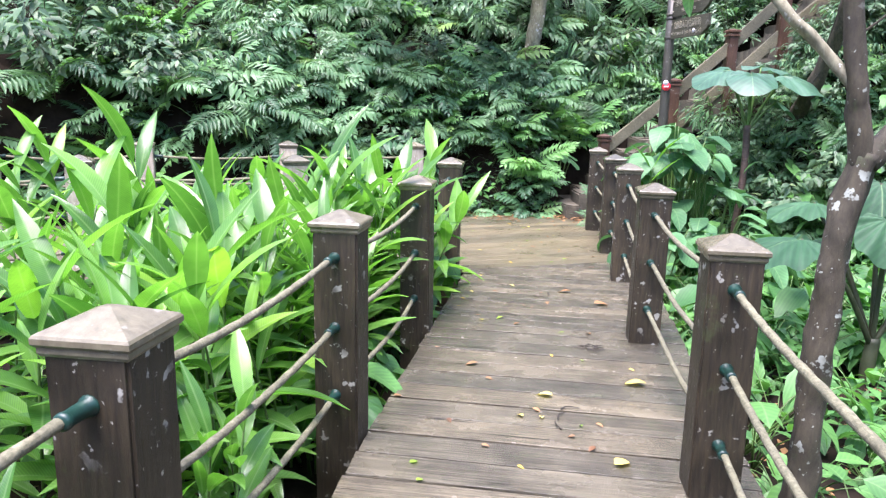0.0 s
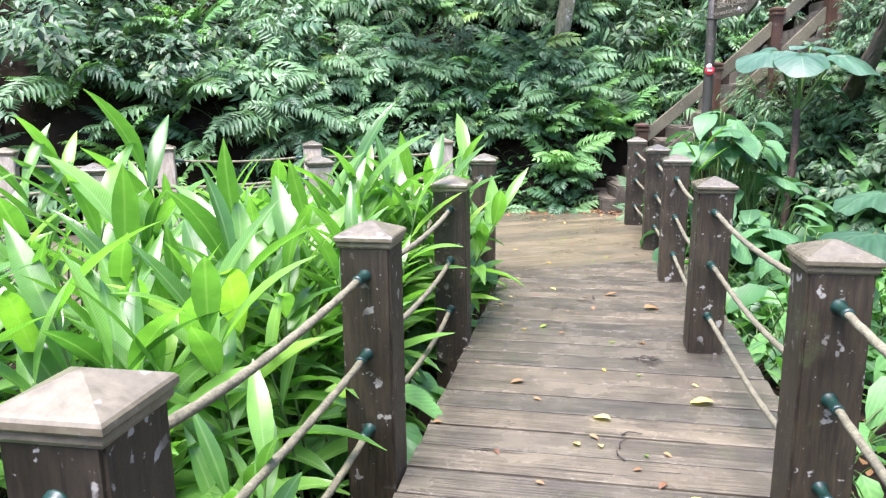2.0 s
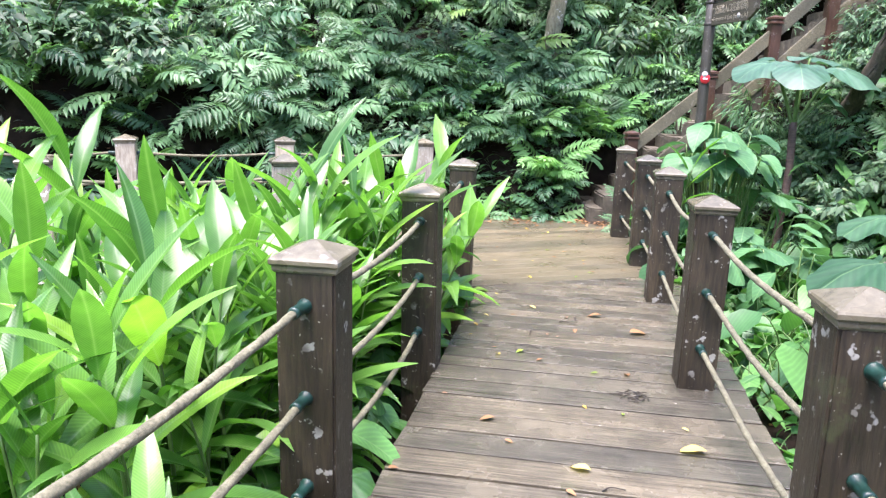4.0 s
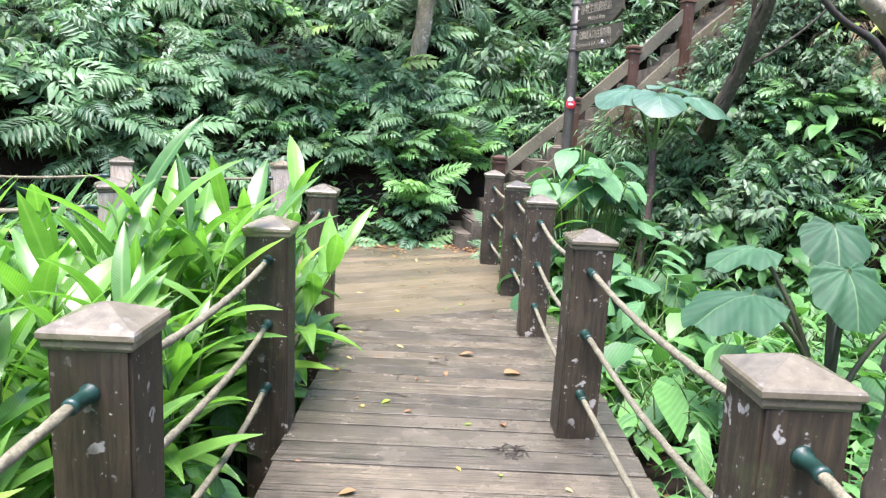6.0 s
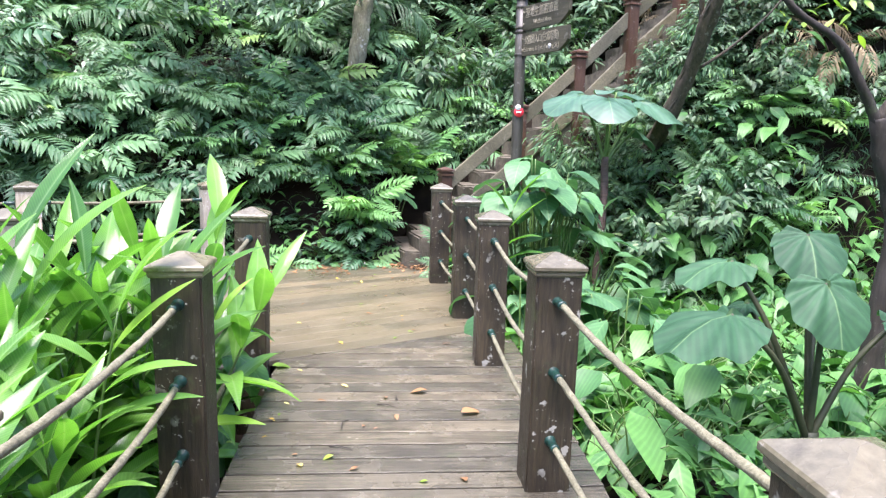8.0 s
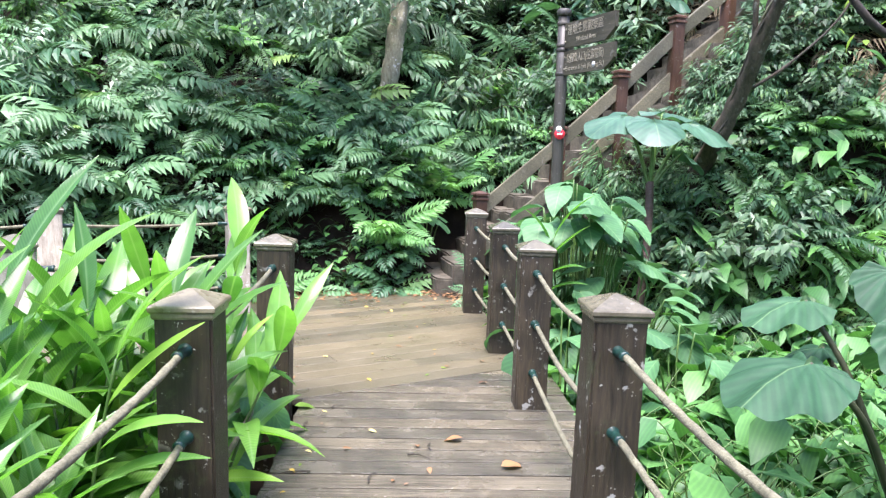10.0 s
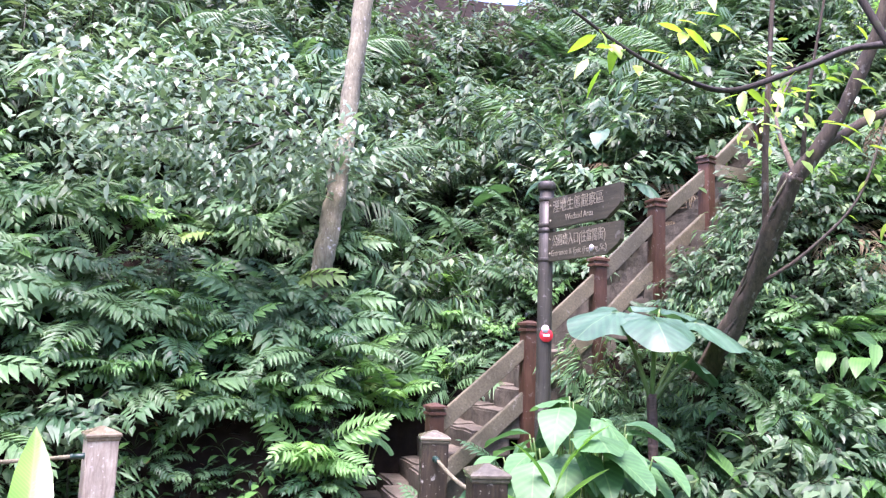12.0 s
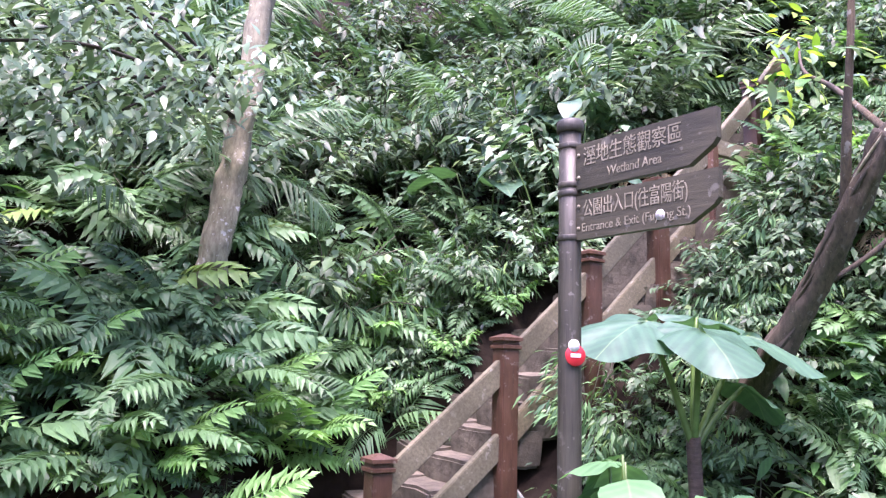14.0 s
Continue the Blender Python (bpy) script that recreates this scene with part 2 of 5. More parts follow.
def thing(name, label, category, m=None, group="", kind=""):
    ob = new(name)
    if m is not None:
        ob.matrix_basis = m
    return tagged(ob, label, category, group, kind)


def box_mesh(name, sx, sy, sz, mat, bevel=0.006, jitter=0.0, seed=0, cuts=0):
    """A bevelled box, centred in x and y, standing on z = 0."""
    bm = bmesh.new()
    bmesh.ops.create_cube(bm, size=1)
    if cuts:
        bmesh.ops.subdivide_edges(bm, edges=bm.edges[:], cuts=cuts, use_grid_fill=True)
    for v in bm.verts:
        v.co = Vector((v.co.x * sx, v.co.y * sy, (v.co.z + 0.5) * sz))
    if bevel:
        bmesh.ops.bevel(bm, geom=[e for e in bm.edges if e.calc_face_angle(0) > 1.0], offset=bevel, segments=2, affect="EDGES")
    if jitter:
        r = random.Random(seed)
        o = Vector((r.random() * 50, r.random() * 50, r.random() * 50))
        for v in bm.verts:
            v.co += noise.noise_vector(v.co * 4 + o) * jitter
    me = bpy.data.meshes.new(name)
    bm.to_mesh(me)
    bm.free()
    me.materials.append(mat)
    return me


def rings(profile, mat, name, sides=12, smooth=True, spin=0.0):
    """A solid of revolution round z from (radius, height) rows, closed at both ends."""
    g = Geo()
    vs = [(r * math.cos(2 * math.pi * (i + spin) / sides), r * math.sin(2 * math.pi * (i + spin) / sides), z) for r, z in profile for i in range(sides)]
    fs = [(k * sides + i, k * sides + (i + 1) % sides, (k + 1) * sides + (i + 1) % sides, (k + 1) * sides + i) for k in range(len(profile) - 1) for i in range(sides)]
    fs += [tuple(range(sides))[::-1], tuple(range((len(profile) - 1) * sides, len(profile) * sides))]
    return g.add(vs, fs).mesh(name, mat, smooth)


def tube(points, radii, sides=8, bumpy=0.0, lobes=0, twist=0.0):
    """Vertices and faces of a tapered tube along points."""
    pts = [Vector(p) for p in points]
    vs, fs = [], []
    side = None
    for k, p in enumerate(pts):
        d = (pts[min(k + 1, len(pts) - 1)] - pts[max(k - 1, 0)]).normalized()
        if side is None:
            side = d.orthogonal().normalized()
        side = (side - d * side.dot(d)).normalized()
        up = d.cross(side)
        for i in range(sides):
            a = 2 * math.pi * i / sides
            r = radii[k]
            if lobes:
                r *= 1 + 0.22 * abs(math.cos(lobes * (a + twist * k) / 2))
            if bumpy:
                ring = Vector((math.cos(a), math.sin(a), 0))
                r *= 1 + bumpy * (noise.noise(p * 5 + ring * 1.3) + 0.6 * noise.noise(p * 14 + ring * 3.1))
            vs.append(p + (side * math.cos(a) + up * math.sin(a)) * r)
    for k in range(len(pts) - 1):
        for i in range(sides):
            fs.append((k * sides + i, k * sides + (i + 1) % sides, (k + 1) * sides + (i + 1) % sides, (k + 1) * sides + i))
    fs += [tuple(range(sides))[::-1], tuple(range((len(pts) - 1) * sides, len(pts) * sides))]
    return vs, fs


def curve(points, n):
    """Points along a smooth curve through the given ones (Catmull-Rom)."""
    p = [Vector(q) for q in points]
    p = [p[0] * 2 - p[1]] + p + [p[-1] * 2 - p[-2]]
    out = []
    for k in range(1, len(p) - 2):
        for j in range(n):
            t = j / n
            a, b, c, d = p[k - 1:k + 3]
            out.append(0.5 * (2 * b + (c - a) * t + (2 * a - 5 * b + 4 * c - d) * t * t + (3 * b - a - 3 * c + d) * t ** 3))
    return out + [p[-2]]


def blade(length, width, segs=6, bend=0.3, fold=0.2, peak=0.4, wave=0.0, tip=1.0):
    """A leaf from the origin along +y, its face to +z: bend droops the tip (radians), fold lifts the margins."""
    vs, fs = [], []
    y = z = 0.0
    for k in range(segs + 1):
        t = k / segs
        w = 0.5 * width * (math.sin(math.pi * min(1, t ** (math.log(0.5) / math.log(peak))) ** tip) if 0 < t < 1 else 0.02)
        a = -bend * t
        if k:
            y += length / segs * math.cos(a)
            z += length / segs * math.sin(a)
        lift = w * fold + wave * width * math.sin(t * 9)
        vs += [(-w, y - lift * math.sin(a), z + lift), (0, y, z), (w, y - lift * math.sin(a), z + w * fold - wave * width * math.sin(t * 8 + 1))]
    for k in range(segs):
        a = 3 * k
        fs += [(a, a + 1, a + 4, a + 3), (a + 1, a + 2, a + 5, a + 4)]
    return vs, fs


def heart(size, segs=8, sag=0.12, ribs=0.0, notch=0.35, spread=0.95):
    """A heart-shaped leaf with its stalk at the origin and its tip along +y."""
    vs, fs = [(0, 0, 0)], []
    n = 72
    for k in range(1, 4):
        for i in range(n):
            a = 2 * math.pi * i / n
            c = math.cos(a)
            r = size * (0.42 + 0.20 * c + 0.12 * max(0, c) ** 3 - notch * max(0, -c) ** 7 + 0.012 * math.sin(7 * a + k))
            r *= k / 3
            x, y = r * math.sin(a) * spread * 1.12, r * math.cos(a)
            z = -sag * (r / size) ** 2 * size * 3.2 + ribs * size * math.cos(11 * a) * (k / 3) + 0.035 * size * (k / 3) ** 2 * math.sin(5 * a + size * 40)
            vs.append((x, y, z))
    for i in range(n):
        j = (i + 1) % n
        fs.append((0, 1 + i, 1 + j))
        for k in range(2):
            fs.append((1 + k * n + i, 1 + (k + 1) * n + i, 1 + (k + 1) * n + j, 1 + k * n + j))
    return vs, fs


def leaflet(length, width, fold=0.15, droop=0.15):
    """A small leaf along +y of four faces, folded along its midrib."""
    w = width / 2
    vs = [(0, 0, 0), (-w, length * 0.40, w * fold), (0, length * 0.42, -w * fold), (w, length * 0.40, w * fold), (0, length, -droop * length)]
    return vs, [(0, 2, 1), (0, 3, 2), (1, 2, 4), (2, 3, 4)]


def frond_mesh(name, length, pairs, leaf_len, leaf_w, mat, bend=0.9, angle=62, seed=0, stalk=0.2, droop=0.25):
    """A feather-shaped fern or palm frond along +y, arching over; its leaflets grow together with the midrib."""
    r = random.Random(seed)
    g = Geo()
    pts, rad = [], []
    y = z = 0.0
    n = int(pairs / (1 - stalk)) + 1
    for k in range(n + 1):
        a = 0.35 - bend * (k / n) ** 1.3
        pts.append(Vector((0.02 * math.sin(k * 0.3 + seed) * length, y, z)))
        rad.append(0.0042 * length * (1 - 0.85 * k / n) + 0.0008)
        y += length / n * math.cos(a)
        z += length / n * math.sin(a)
    g.add(*tube(pts, rad, 3))
    first = n - pairs
    for k in range(first, n):
        t = (k - first) / (n - first)
        size = leaf_len * (math.sin(math.pi * (0.20 + 0.74 * t)) ** 0.7)
        d = (pts[k + 1] - pts[k]).normalized()
        pitch = math.asin(max(-1, min(1, d.z)))
        for s in (-1, 1):
            if r.random() < 0.04:
                continue
            m = Matrix.Translation(pts[k]) @ Matrix.Rotation(pitch, 4, "X") @ Matrix.Rotation(-s * radians(angle - 24 * t + r.uniform(-6, 6)), 4, "Z") @ Matrix.Rotation(s * 0.15, 4, "Y")
            base = len(g.v)
            g.add(*leaflet(size * r.uniform(0.88, 1.1), leaf_w * (0.55 + 0.45 * size / leaf_len) * 1.1, 0.2, droop + r.uniform(-0.1, 0.12)), m)
            g.f.append((k * 3, base, k * 3 + 1))
    d = pts[-1] - pts[-2]
    base = len(g.v)
    g.add(*leaflet(leaf_len * 0.4, leaf_w * 0.8), Matrix.Translation(pts[-1]) @ Matrix.Rotation(math.asin(max(-1, min(1, d.normalized().z))), 4, "X"))
    g.f.append((n * 3, base, n * 3 + 1))
    return g.mesh(name, mat, False)


def smooth01(t):
    t = max(0.0, min(1.0, t))
    return t * t * (3 - 2 * t)


# ---------------------------------------------------------------- the plan
LOW = -0.45                       # wet ground beside the boardwalk
AX = Vector((0.056, 1.0)).normalized()     # the way the boardwalk runs
EX = Vector((0.912, 0.410))       # the way the crossing boardwalk runs
EN = Vector((-0.410, 0.912))
POST_L = [(-0.46, -0.80), (-0.36, 0.82), (-0.24, 2.325), (-0.14, 3.925), (-0.11, 5.67)]
POST_R = [(1.16, 0.28), (1.262, 2.085), (1.31, 3.94), (1.402, 5.60), (1.437, 6.84), (1.415, 8.25)]
POST_FAR = [(-0.79, 8.2), (-2.22, 7.66), (-3.66, 7.10), (-5.1, 6.5)]
POST_NEAR = [(-0.11, 5.67), (-1.41, 5.42), (-2.92, 4.72), (-4.3, 4.1), (-5.6, 3.5)]
STAIR = [(1.58, 9.10, 1.12), (2.44, 9.26, 1.85), (3.15, 9.40, 2.49), (3.79, 9.48, 3.12), (4.48, 9.72, 3.68), (5.35, 10.15, 4.42), (6.2, 10.6, 5.2)]


def ground_z(x, y):
    base = 9.35 + 0.45 * min(0.0, x + 0.4)
    d = y - base
    low = LOW + 0.43 * smooth01((d + 1.2) / 1.0)
    foot = 1.75 * min(0.62, max(0.0, d)) * (1 - smooth01((x - 0.6) / 0.5))
    hill = foot + 0.86 * max(0.0, d - 0.1)
    if x > 1.2:
        run = min(x, 7.5) - 1.45
        back = 0.9 * smooth01((x - 2.8) / 1.5)
        low = max(low, LOW + (0.86 * max(0.0, run) + 0.35) * smooth01((y - 8.35 + back) / (1.0 + back)))
        hill = max(hill, 0.86 * max(0.0, run) - 0.12 + 0.55 * max(0.0, d)) if d > 0 else hill
    side = 0.8 * max(0.0, x - 7.2) + 0.5 * max(0.0, y - 6.5) * smooth01((x - 4.8) / 2.5)
    # Unseen slopes added behind and to the left, to keep low skylight out.
    sky_block = max(0.0, -7.0 - y, -10.5 - x) * 0.9
    z = max(low, hill if d > 0 else low, LOW + side, LOW + min(sky_block, 10.0))
    line = 9.17 + 0.13 * (x - 1.5) + 0.40 * max(0, x - 4.3)
    if 0.9 < x < 7.4 and line - 0.3 < y < line + 1.4:
        z = min(z, 0.02 + (x - 1.28) / 0.208 * 0.18 - 0.12)
        return z
    wob = 0.10 * noise.noise(Vector((x * 0.9, y * 0.9, 0))) + 0.05 * noise.noise(Vector((x * 2.7, y * 2.7, 4)))
    if -0.4 < d < 0.3 and x < 1.6:
        wob *= 0.3
    return min(z, 18.0) + wob - (0.06 if z > LOW + 0.1 else 0)


def build_ground():
    def axis(a, b, step, lo, hi):
        return list(np.linspace(lo, a - 4, 8)) + list(np.arange(a, b, step)) + list(np.linspace(b + 4, hi, 8))
    xs = axis(-11, 15, 0.2, -150, 150)
    ys = axis(-5, 20, 0.2, -150, 150)
    verts = [(x, y, ground_z(x, y)) for y in ys for x in xs]
    w = len(xs)
    faces = [(j * w + i, j * w + i + 1, (j + 1) * w + i + 1, (j + 1) * w + i) for j in range(len(ys) - 1) for i in range(w - 1)]
    ob = new("ground", Geo().add(verts, faces).mesh("ground", SOIL))
    tagged(ob, "dark damp forest soil rising into a steep bank, and unseen light-blocking slopes", "ground", kind="structure")


build_ground()


# ---------------------------------------------------------------- posts and ropes
def post_parts(shaft_mat, size=0.186, top=0.935, foot=-0.55):
    c = size / 2
    shaft = box_mesh("shaft", size, size, top - foot, shaft_mat, 0.008, 0.002, 3, 0)
    for v in shaft.vertices:
        v.co.z += foot
    g = Geo()
    rows = [(c + 0.002, top - 0.02), (c + 0.007, top - 0.012), (c + 0.007, top), (c + 0.011, top + 0.003), (c + 0.015, top + 0.008), (c + 0.015, top + 0.020), (c + 0.011, top + 0.026), (c + 0.004, top + 0.030), (0.012, top + 0.066), (0.001, top + 0.068)]
    vs = [(sx * w, sy * w, z) for w, z in rows for sx, sy in ((-1, -1), (1, -1), (1, 1), (-1, 1))]
    fs = [(k * 4 + i, k * 4 + (i + 1) % 4, k * 4 + 4 + (i + 1) % 4, k * 4 + 4 + i) for k in range(len(rows) - 1) for i in range(4)]
    fs += [(3, 2, 1, 0), tuple(range(4 * len(rows) - 4, 4 * len(rows)))]
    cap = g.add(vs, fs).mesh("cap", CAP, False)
    return shaft, cap


FIT_MESH = rings([(0.022, 0), (0.025, 0.003), (0.024, 0.008), (0.0185, 0.012), (0.0175, 0.072), (0.0195, 0.075), (0.0195, 0.086), (0.014, 0.09)], FITTING, "rope_fitting")
ROPE_Z = (0.815, 0.52, 0.225)


def rope_mesh(span, sag, seed):
    n = max(16, int(span / 0.012))
    pts = [Vector((0.004 * math.sin(k * 0.05 + seed), span * k / n, -4 * sag * (k / n) * (1 - k / n))) for k in range(n + 1)]
    return Geo().add(*tube(pts, [0.0112] * (n + 1), 9, lobes=3, twist=0.19)).mesh("rope", ROPE)


def rail_run(points, yaw, shaft_mat, label, group, skip_first=False):
    """Posts in a row with three ropes in every bay between them."""
    shaft, cap = post_parts(shaft_mat)
    posts = []
    for k, (x, y) in enumerate(points):
        if skip_first and k == 0:
            continue
        r = random.Random(k * 7 + int(x * 100))
        p = thing("railing_post", label, "post", pose(x, y, 0, r.uniform(-0.7, 0.7), r.uniform(-0.8, 0.8), yaw + r.uniform(-1.5, 1.5)), group)
        part("shaft", shaft, p)
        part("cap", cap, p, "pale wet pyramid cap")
        posts.append(p)
    for k in range(len(points) - 1):
        a, b = Vector((*points[k], 0)), Vector((*points[k + 1], 0))
        d = (b - a).normalized()
        turn = math.degrees(math.atan2(-d.x, d.y))
        for j, z in enumerate(ROPE_Z):
            for end, s in ((a, 1), (b, -1)):
                holder = min(posts, key=lambda q: (Vector((q.matrix_basis.translation.x, q.matrix_basis.translation.y, 0)) - end).length)
                m = Matrix.Translation(end + d * s * 0.090 + Vector((0, 0, z))) @ pose(0, 0, 0, 0, 0, turn) @ pose(0, 0, 0, -90 * s, 0, 0)
                if (holder.matrix_basis.translation.xy - end.xy).length < 0.02:
                    part("rope_fitting", FIT_MESH, holder, "dark green rope socket", holder.matrix_basis.inverted() @ m)
            span = (b - a).length - 0.32
            ob = new("rope", rope_mesh(span, 0.016 + 0.010 * ((j * 3 + k) % 3), k + j))
            ob.matrix_basis = Matrix.Translation(a + d * 0.16 + Vector((0, 0, z))) @ pose(0, 0, 0, 0, 0, turn)
            tagged(ob, "weathered twisted rope slung between railing posts", "rope", "railing ropes")


rail_run(POST_L, -3.2, POST, "dark weathered timber post spotted with lichen", "boardwalk railing posts")
rail_run(POST_R, -3.2, POST, "dark weathered timber post spotted with lichen", "boardwalk railing posts")
rail_run(POST_FAR, 24, PALE_POST, "pale lichen-bleached timber post by the bank", "crossing railing posts")
rail_run(POST_NEAR, 24, PALE_POST, "pale lichen-bleached timber post among ginger", "crossing railing posts", True)


# ---------------------------------------------------------------- stairs up the bank
def build_stairs():
    stair = thing("stone_staircase", "rough stone steps climbing the steep bank", "stairs", kind="structure")
    shaft = box_mesh("shaft", 0.125, 0.125, 1.25, RED_POST, 0.006)
    capm = rings([(0.098, 0.0), (0.105, 0.004), (0.105, 0.022), (0.088, 0.028), (0.088, 0.05), (0.112, 0.054), (0.112, 0.075), (0.02, 0.10)], RED_POST, "cap", 4, False, 0.5)
    yaw = 12
    for k, (x, y, z) in enumerate(STAIR):
        p = thing("stair_post", "red-brown painted timber post of the stair railing", "post", pose(x, y, z - 0.09, 0, 0, yaw + (18 if k > 3 else 0)), "stair railing posts")
        part("shaft", shaft, p, "", pose(0, 0, -1.25))
        part("cap", capm, p)
    extra = thing("stair_post", "dark timber post beside the upper landing", "post", pose(5.30, 9.75, 3.52, 0, 0, 20), "stair railing posts")
    part("shaft", shaft, extra, "", pose(0, 0, -1.25))
    part("cap", capm, extra)

    def beam(a, b, drop, w=0.055, h=0.135):
        a, b = Vector(a) - Vector((0, 0, drop)), Vector(b) - Vector((0, 0, drop))
        d = b - a
        flat = math.hypot(d.x, d.y)
        me = box_mesh("handrail", w, d.length + 0.02, h, RAIL, 0.006, 0.003, int(a.x * 10))
        for v in me.vertices:
            v.co.z -= h / 2
        ob = new("handrail", me)
        ob.matrix_basis = Matrix.Translation((a + b) / 2) @ pose(0, 0, 0, math.degrees(math.atan2(d.z, flat)), 0, math.degrees(math.atan2(-d.x, d.y)))
        tagged(ob, "sloping grey-brown timber beam of the stair railing", "handrail", "stair rails")
    for k in range(len(STAIR) - 1):
        beam(STAIR[k], STAIR[k + 1], 0.20)
        beam(STAIR[k], STAIR[k + 1], 0.66)
    beam(STAIR[4], (5.30, 9.75, 3.62), 0.14)
    for i in range(-1, 26):
        r = random.Random(i + 5)
        x = 1.18 + i * 0.208
        z = 0.02 + i * 0.180
        y0 = 9.17 + 0.13 * (x - 1.5) + (0.40 * max(0, x - 4.3))
        w = 1.25 + r.uniform(-0.08, 0.08)
        for j in range(2):
            me = box_mesh("step", 0.36 + r.uniform(-0.03, 0.03), w / 2 - 0.012, 0.24, STONE, 0.02, 0.022, i * 2 + j + 7, 2)
            part("step", me, stair, "", pose(x + 0.08 + r.uniform(-0.015, 0.015), y0 + w * (0.25 + 0.5 * j), z - 0.10 + r.uniform(-0.012, 0.012), 0, r.uniform(-2, 2), 7 + r.uniform(-2, 2)))


build_stairs()


# ---------------------------------------------------------------- signpost
def text_mesh(body, size, mat, depth=0.0015):
    cu = bpy.data.curves.new("lettering", "FONT")
    cu.body, cu.size, cu.extrude = body, size, depth
    tmp = bpy.data.objects.new("lettering", cu)
    scene.collection.objects.link(tmp)
    me = bpy.data.meshes.new_from_object(tmp.evaluated_get(bpy.context.evaluated_depsgraph_get()))
    bpy.data.objects.remove(tmp)
    me.materials.clear()
    me.materials.append(mat)
    return me


def build_sign():
    x, y = 2.05, 7.73
    zb = ground_z(x, y) - 0.1
    s = thing("signpost", "dark timber signpost with two engraved arrow planks", "signpost", pose(x, y, zb))
    h = 2.76 - zb
    part("post", rings([(0.052, 0), (0.052, h * 0.4), (0.050, h * 0.8), (0.050, h - 0.06)], SIGN_POST, "post", 16), s)
    part("post_cap", rings([(0.056, h - 0.06), (0.062, h - 0.055), (0.062, h - 0.012), (0.05, h)], SIGN_POST, "post_cap", 16), s)
    for z in (2.62, 2.44, 2.40, 2.20):
        part("band", rings([(0.0535, 0), (0.0560, 0.004), (0.0560, 0.022), (0.0535, 0.026)], SIGN_POST, "band", 16), s, "dark metal band", pose(0, 0, z - zb))
    yaw = math.degrees(math.atan2(-0.86, 0.30))
    m = pose(0, 0, 0, 0, 0, yaw)

    def plank(z0, hh, ln, lines):
        g = Geo()
        t = 0.016
        out = [(0.045, 0), (ln - 0.12, 0), (ln - 0.02, hh * 0.30), (ln, hh * 0.42), (ln, hh), (0.045, hh)]
        vs = [(px, -t, pz) for px, pz in out] + [(px, t, pz) for px, pz in out]
        k = len(out)
        fs = [tuple(range(k)), tuple(range(k, 2 * k))[::-1]] + [(i, i + k, (i + 1) % k + k, (i + 1) % k) for i in range(k)]
        p = part("arrow_plank", g.add(vs, fs).mesh("arrow_plank", SIGN, False), s, "dark plank with cream lettering", m @ pose(0, 0, z0 - zb))
        for body, size, px, pz, wide in lines:
            me = text_mesh(body, size, LETTER)
            xs = [v.co.x for v in me.vertices]
            k = wide / (max(xs) - min(xs))
            for v in me.vertices:
                v.co.x *= k
            part("lettering", me, p, "faded cream engraved letters", Matrix.Translation((px, -t - 0.001, pz)) @ pose(0, 0, 0, 90, 0, 0))
        for bz in (0.25, 0.75):
            part("bolt", rings([(0.009, 0), (0.009, 0.004), (0.005, 0.007)], LETTER, "bolt", 8), p, "small bolt head", Matrix.Translation((0.065, -t, hh * bz)) @ pose(0, 0, 0, 90, 0, 0))
        return p
    plank(2.425, 0.205, 0.73, [("溼地生態觀察區", 0.092, 0.09, 0.108, 0.49), ("Wetland Area", 0.058, 0.22, 0.035, 0.27)])
    low = plank(2.20, 0.195, 0.73, [("公園出入口(往富陽街)", 0.086, 0.09, 0.102, 0.51), ("Entrance & Exit (Fuyang St.)", 0.054, 0.08, 0.032, 0.53)])
    # White disc over the lettering that stands in for a flare of light.
    part("sticker_dot", rings([(0.022, 0), (0.022, 0.001)], WHITE, "sticker_dot", 14), low, "white round spot painted as a flare", Matrix.Translation((0.48, -0.0175, 0.05)) @ pose(0, 0, 0, 90, 0, 0))
    g = Geo()
    vs = [(0.04, -0.014, 0), (0.30, -0.014, 0), (0.34, -0.014, 0.1), (0.30, -0.014, 0.19), (0.04, -0.014, 0.19)]
    vs += [(a, 0.014, c) for a, _, c in vs]
    fs = [tuple(range(5)), tuple(range(5, 10))[::-1]] + [(i, i + 5, (i + 1) % 5 + 5, (i + 1) % 5) for i in range(5)]
    part("arrow_plank", g.add(vs, fs).mesh("arrow_plank", SIGN, False), s, "plank seen from behind", pose(0, 0, 2.44 - zb, 0, 0, 60))
    badge = thing("trail_badge", "red and white round badge tied to the signpost", "badge", Matrix.Translation((x - 0.005, y - 0.056, 1.70)) @ pose(0, 0, 0, 90, 0, -8))
    part("disc", rings([(0.045, 0), (0.046, 0.003), (0.043, 0.006)], RED, "disc", 24), badge)
    part("bar", box_mesh("bar", 0.045, 0.016, 0.003, WHITE, 0.001), badge, "white bar", pose(0, 0, 0.006))
    part("upper_patch", rings([(0.026, 0), (0.026, 0.003)], WHITE, "upper_patch", 14), badge, "white patch", pose(-0.008, 0.042, 0.0055))


build_sign()
R = random.Random(11)


# ---------------------------------------------------------------- trees
def limb(points, r0, r1, n=6, sides=10, bumpy=0.18, lobes=0):
    pts = curve(points, n)
    rad = [r0 + (r1 - r0) * k / (len(pts) - 1) for k in range(len(pts))]
    return tube(pts, rad, sides, bumpy, lobes, 0.05 if lobes else 0.0)


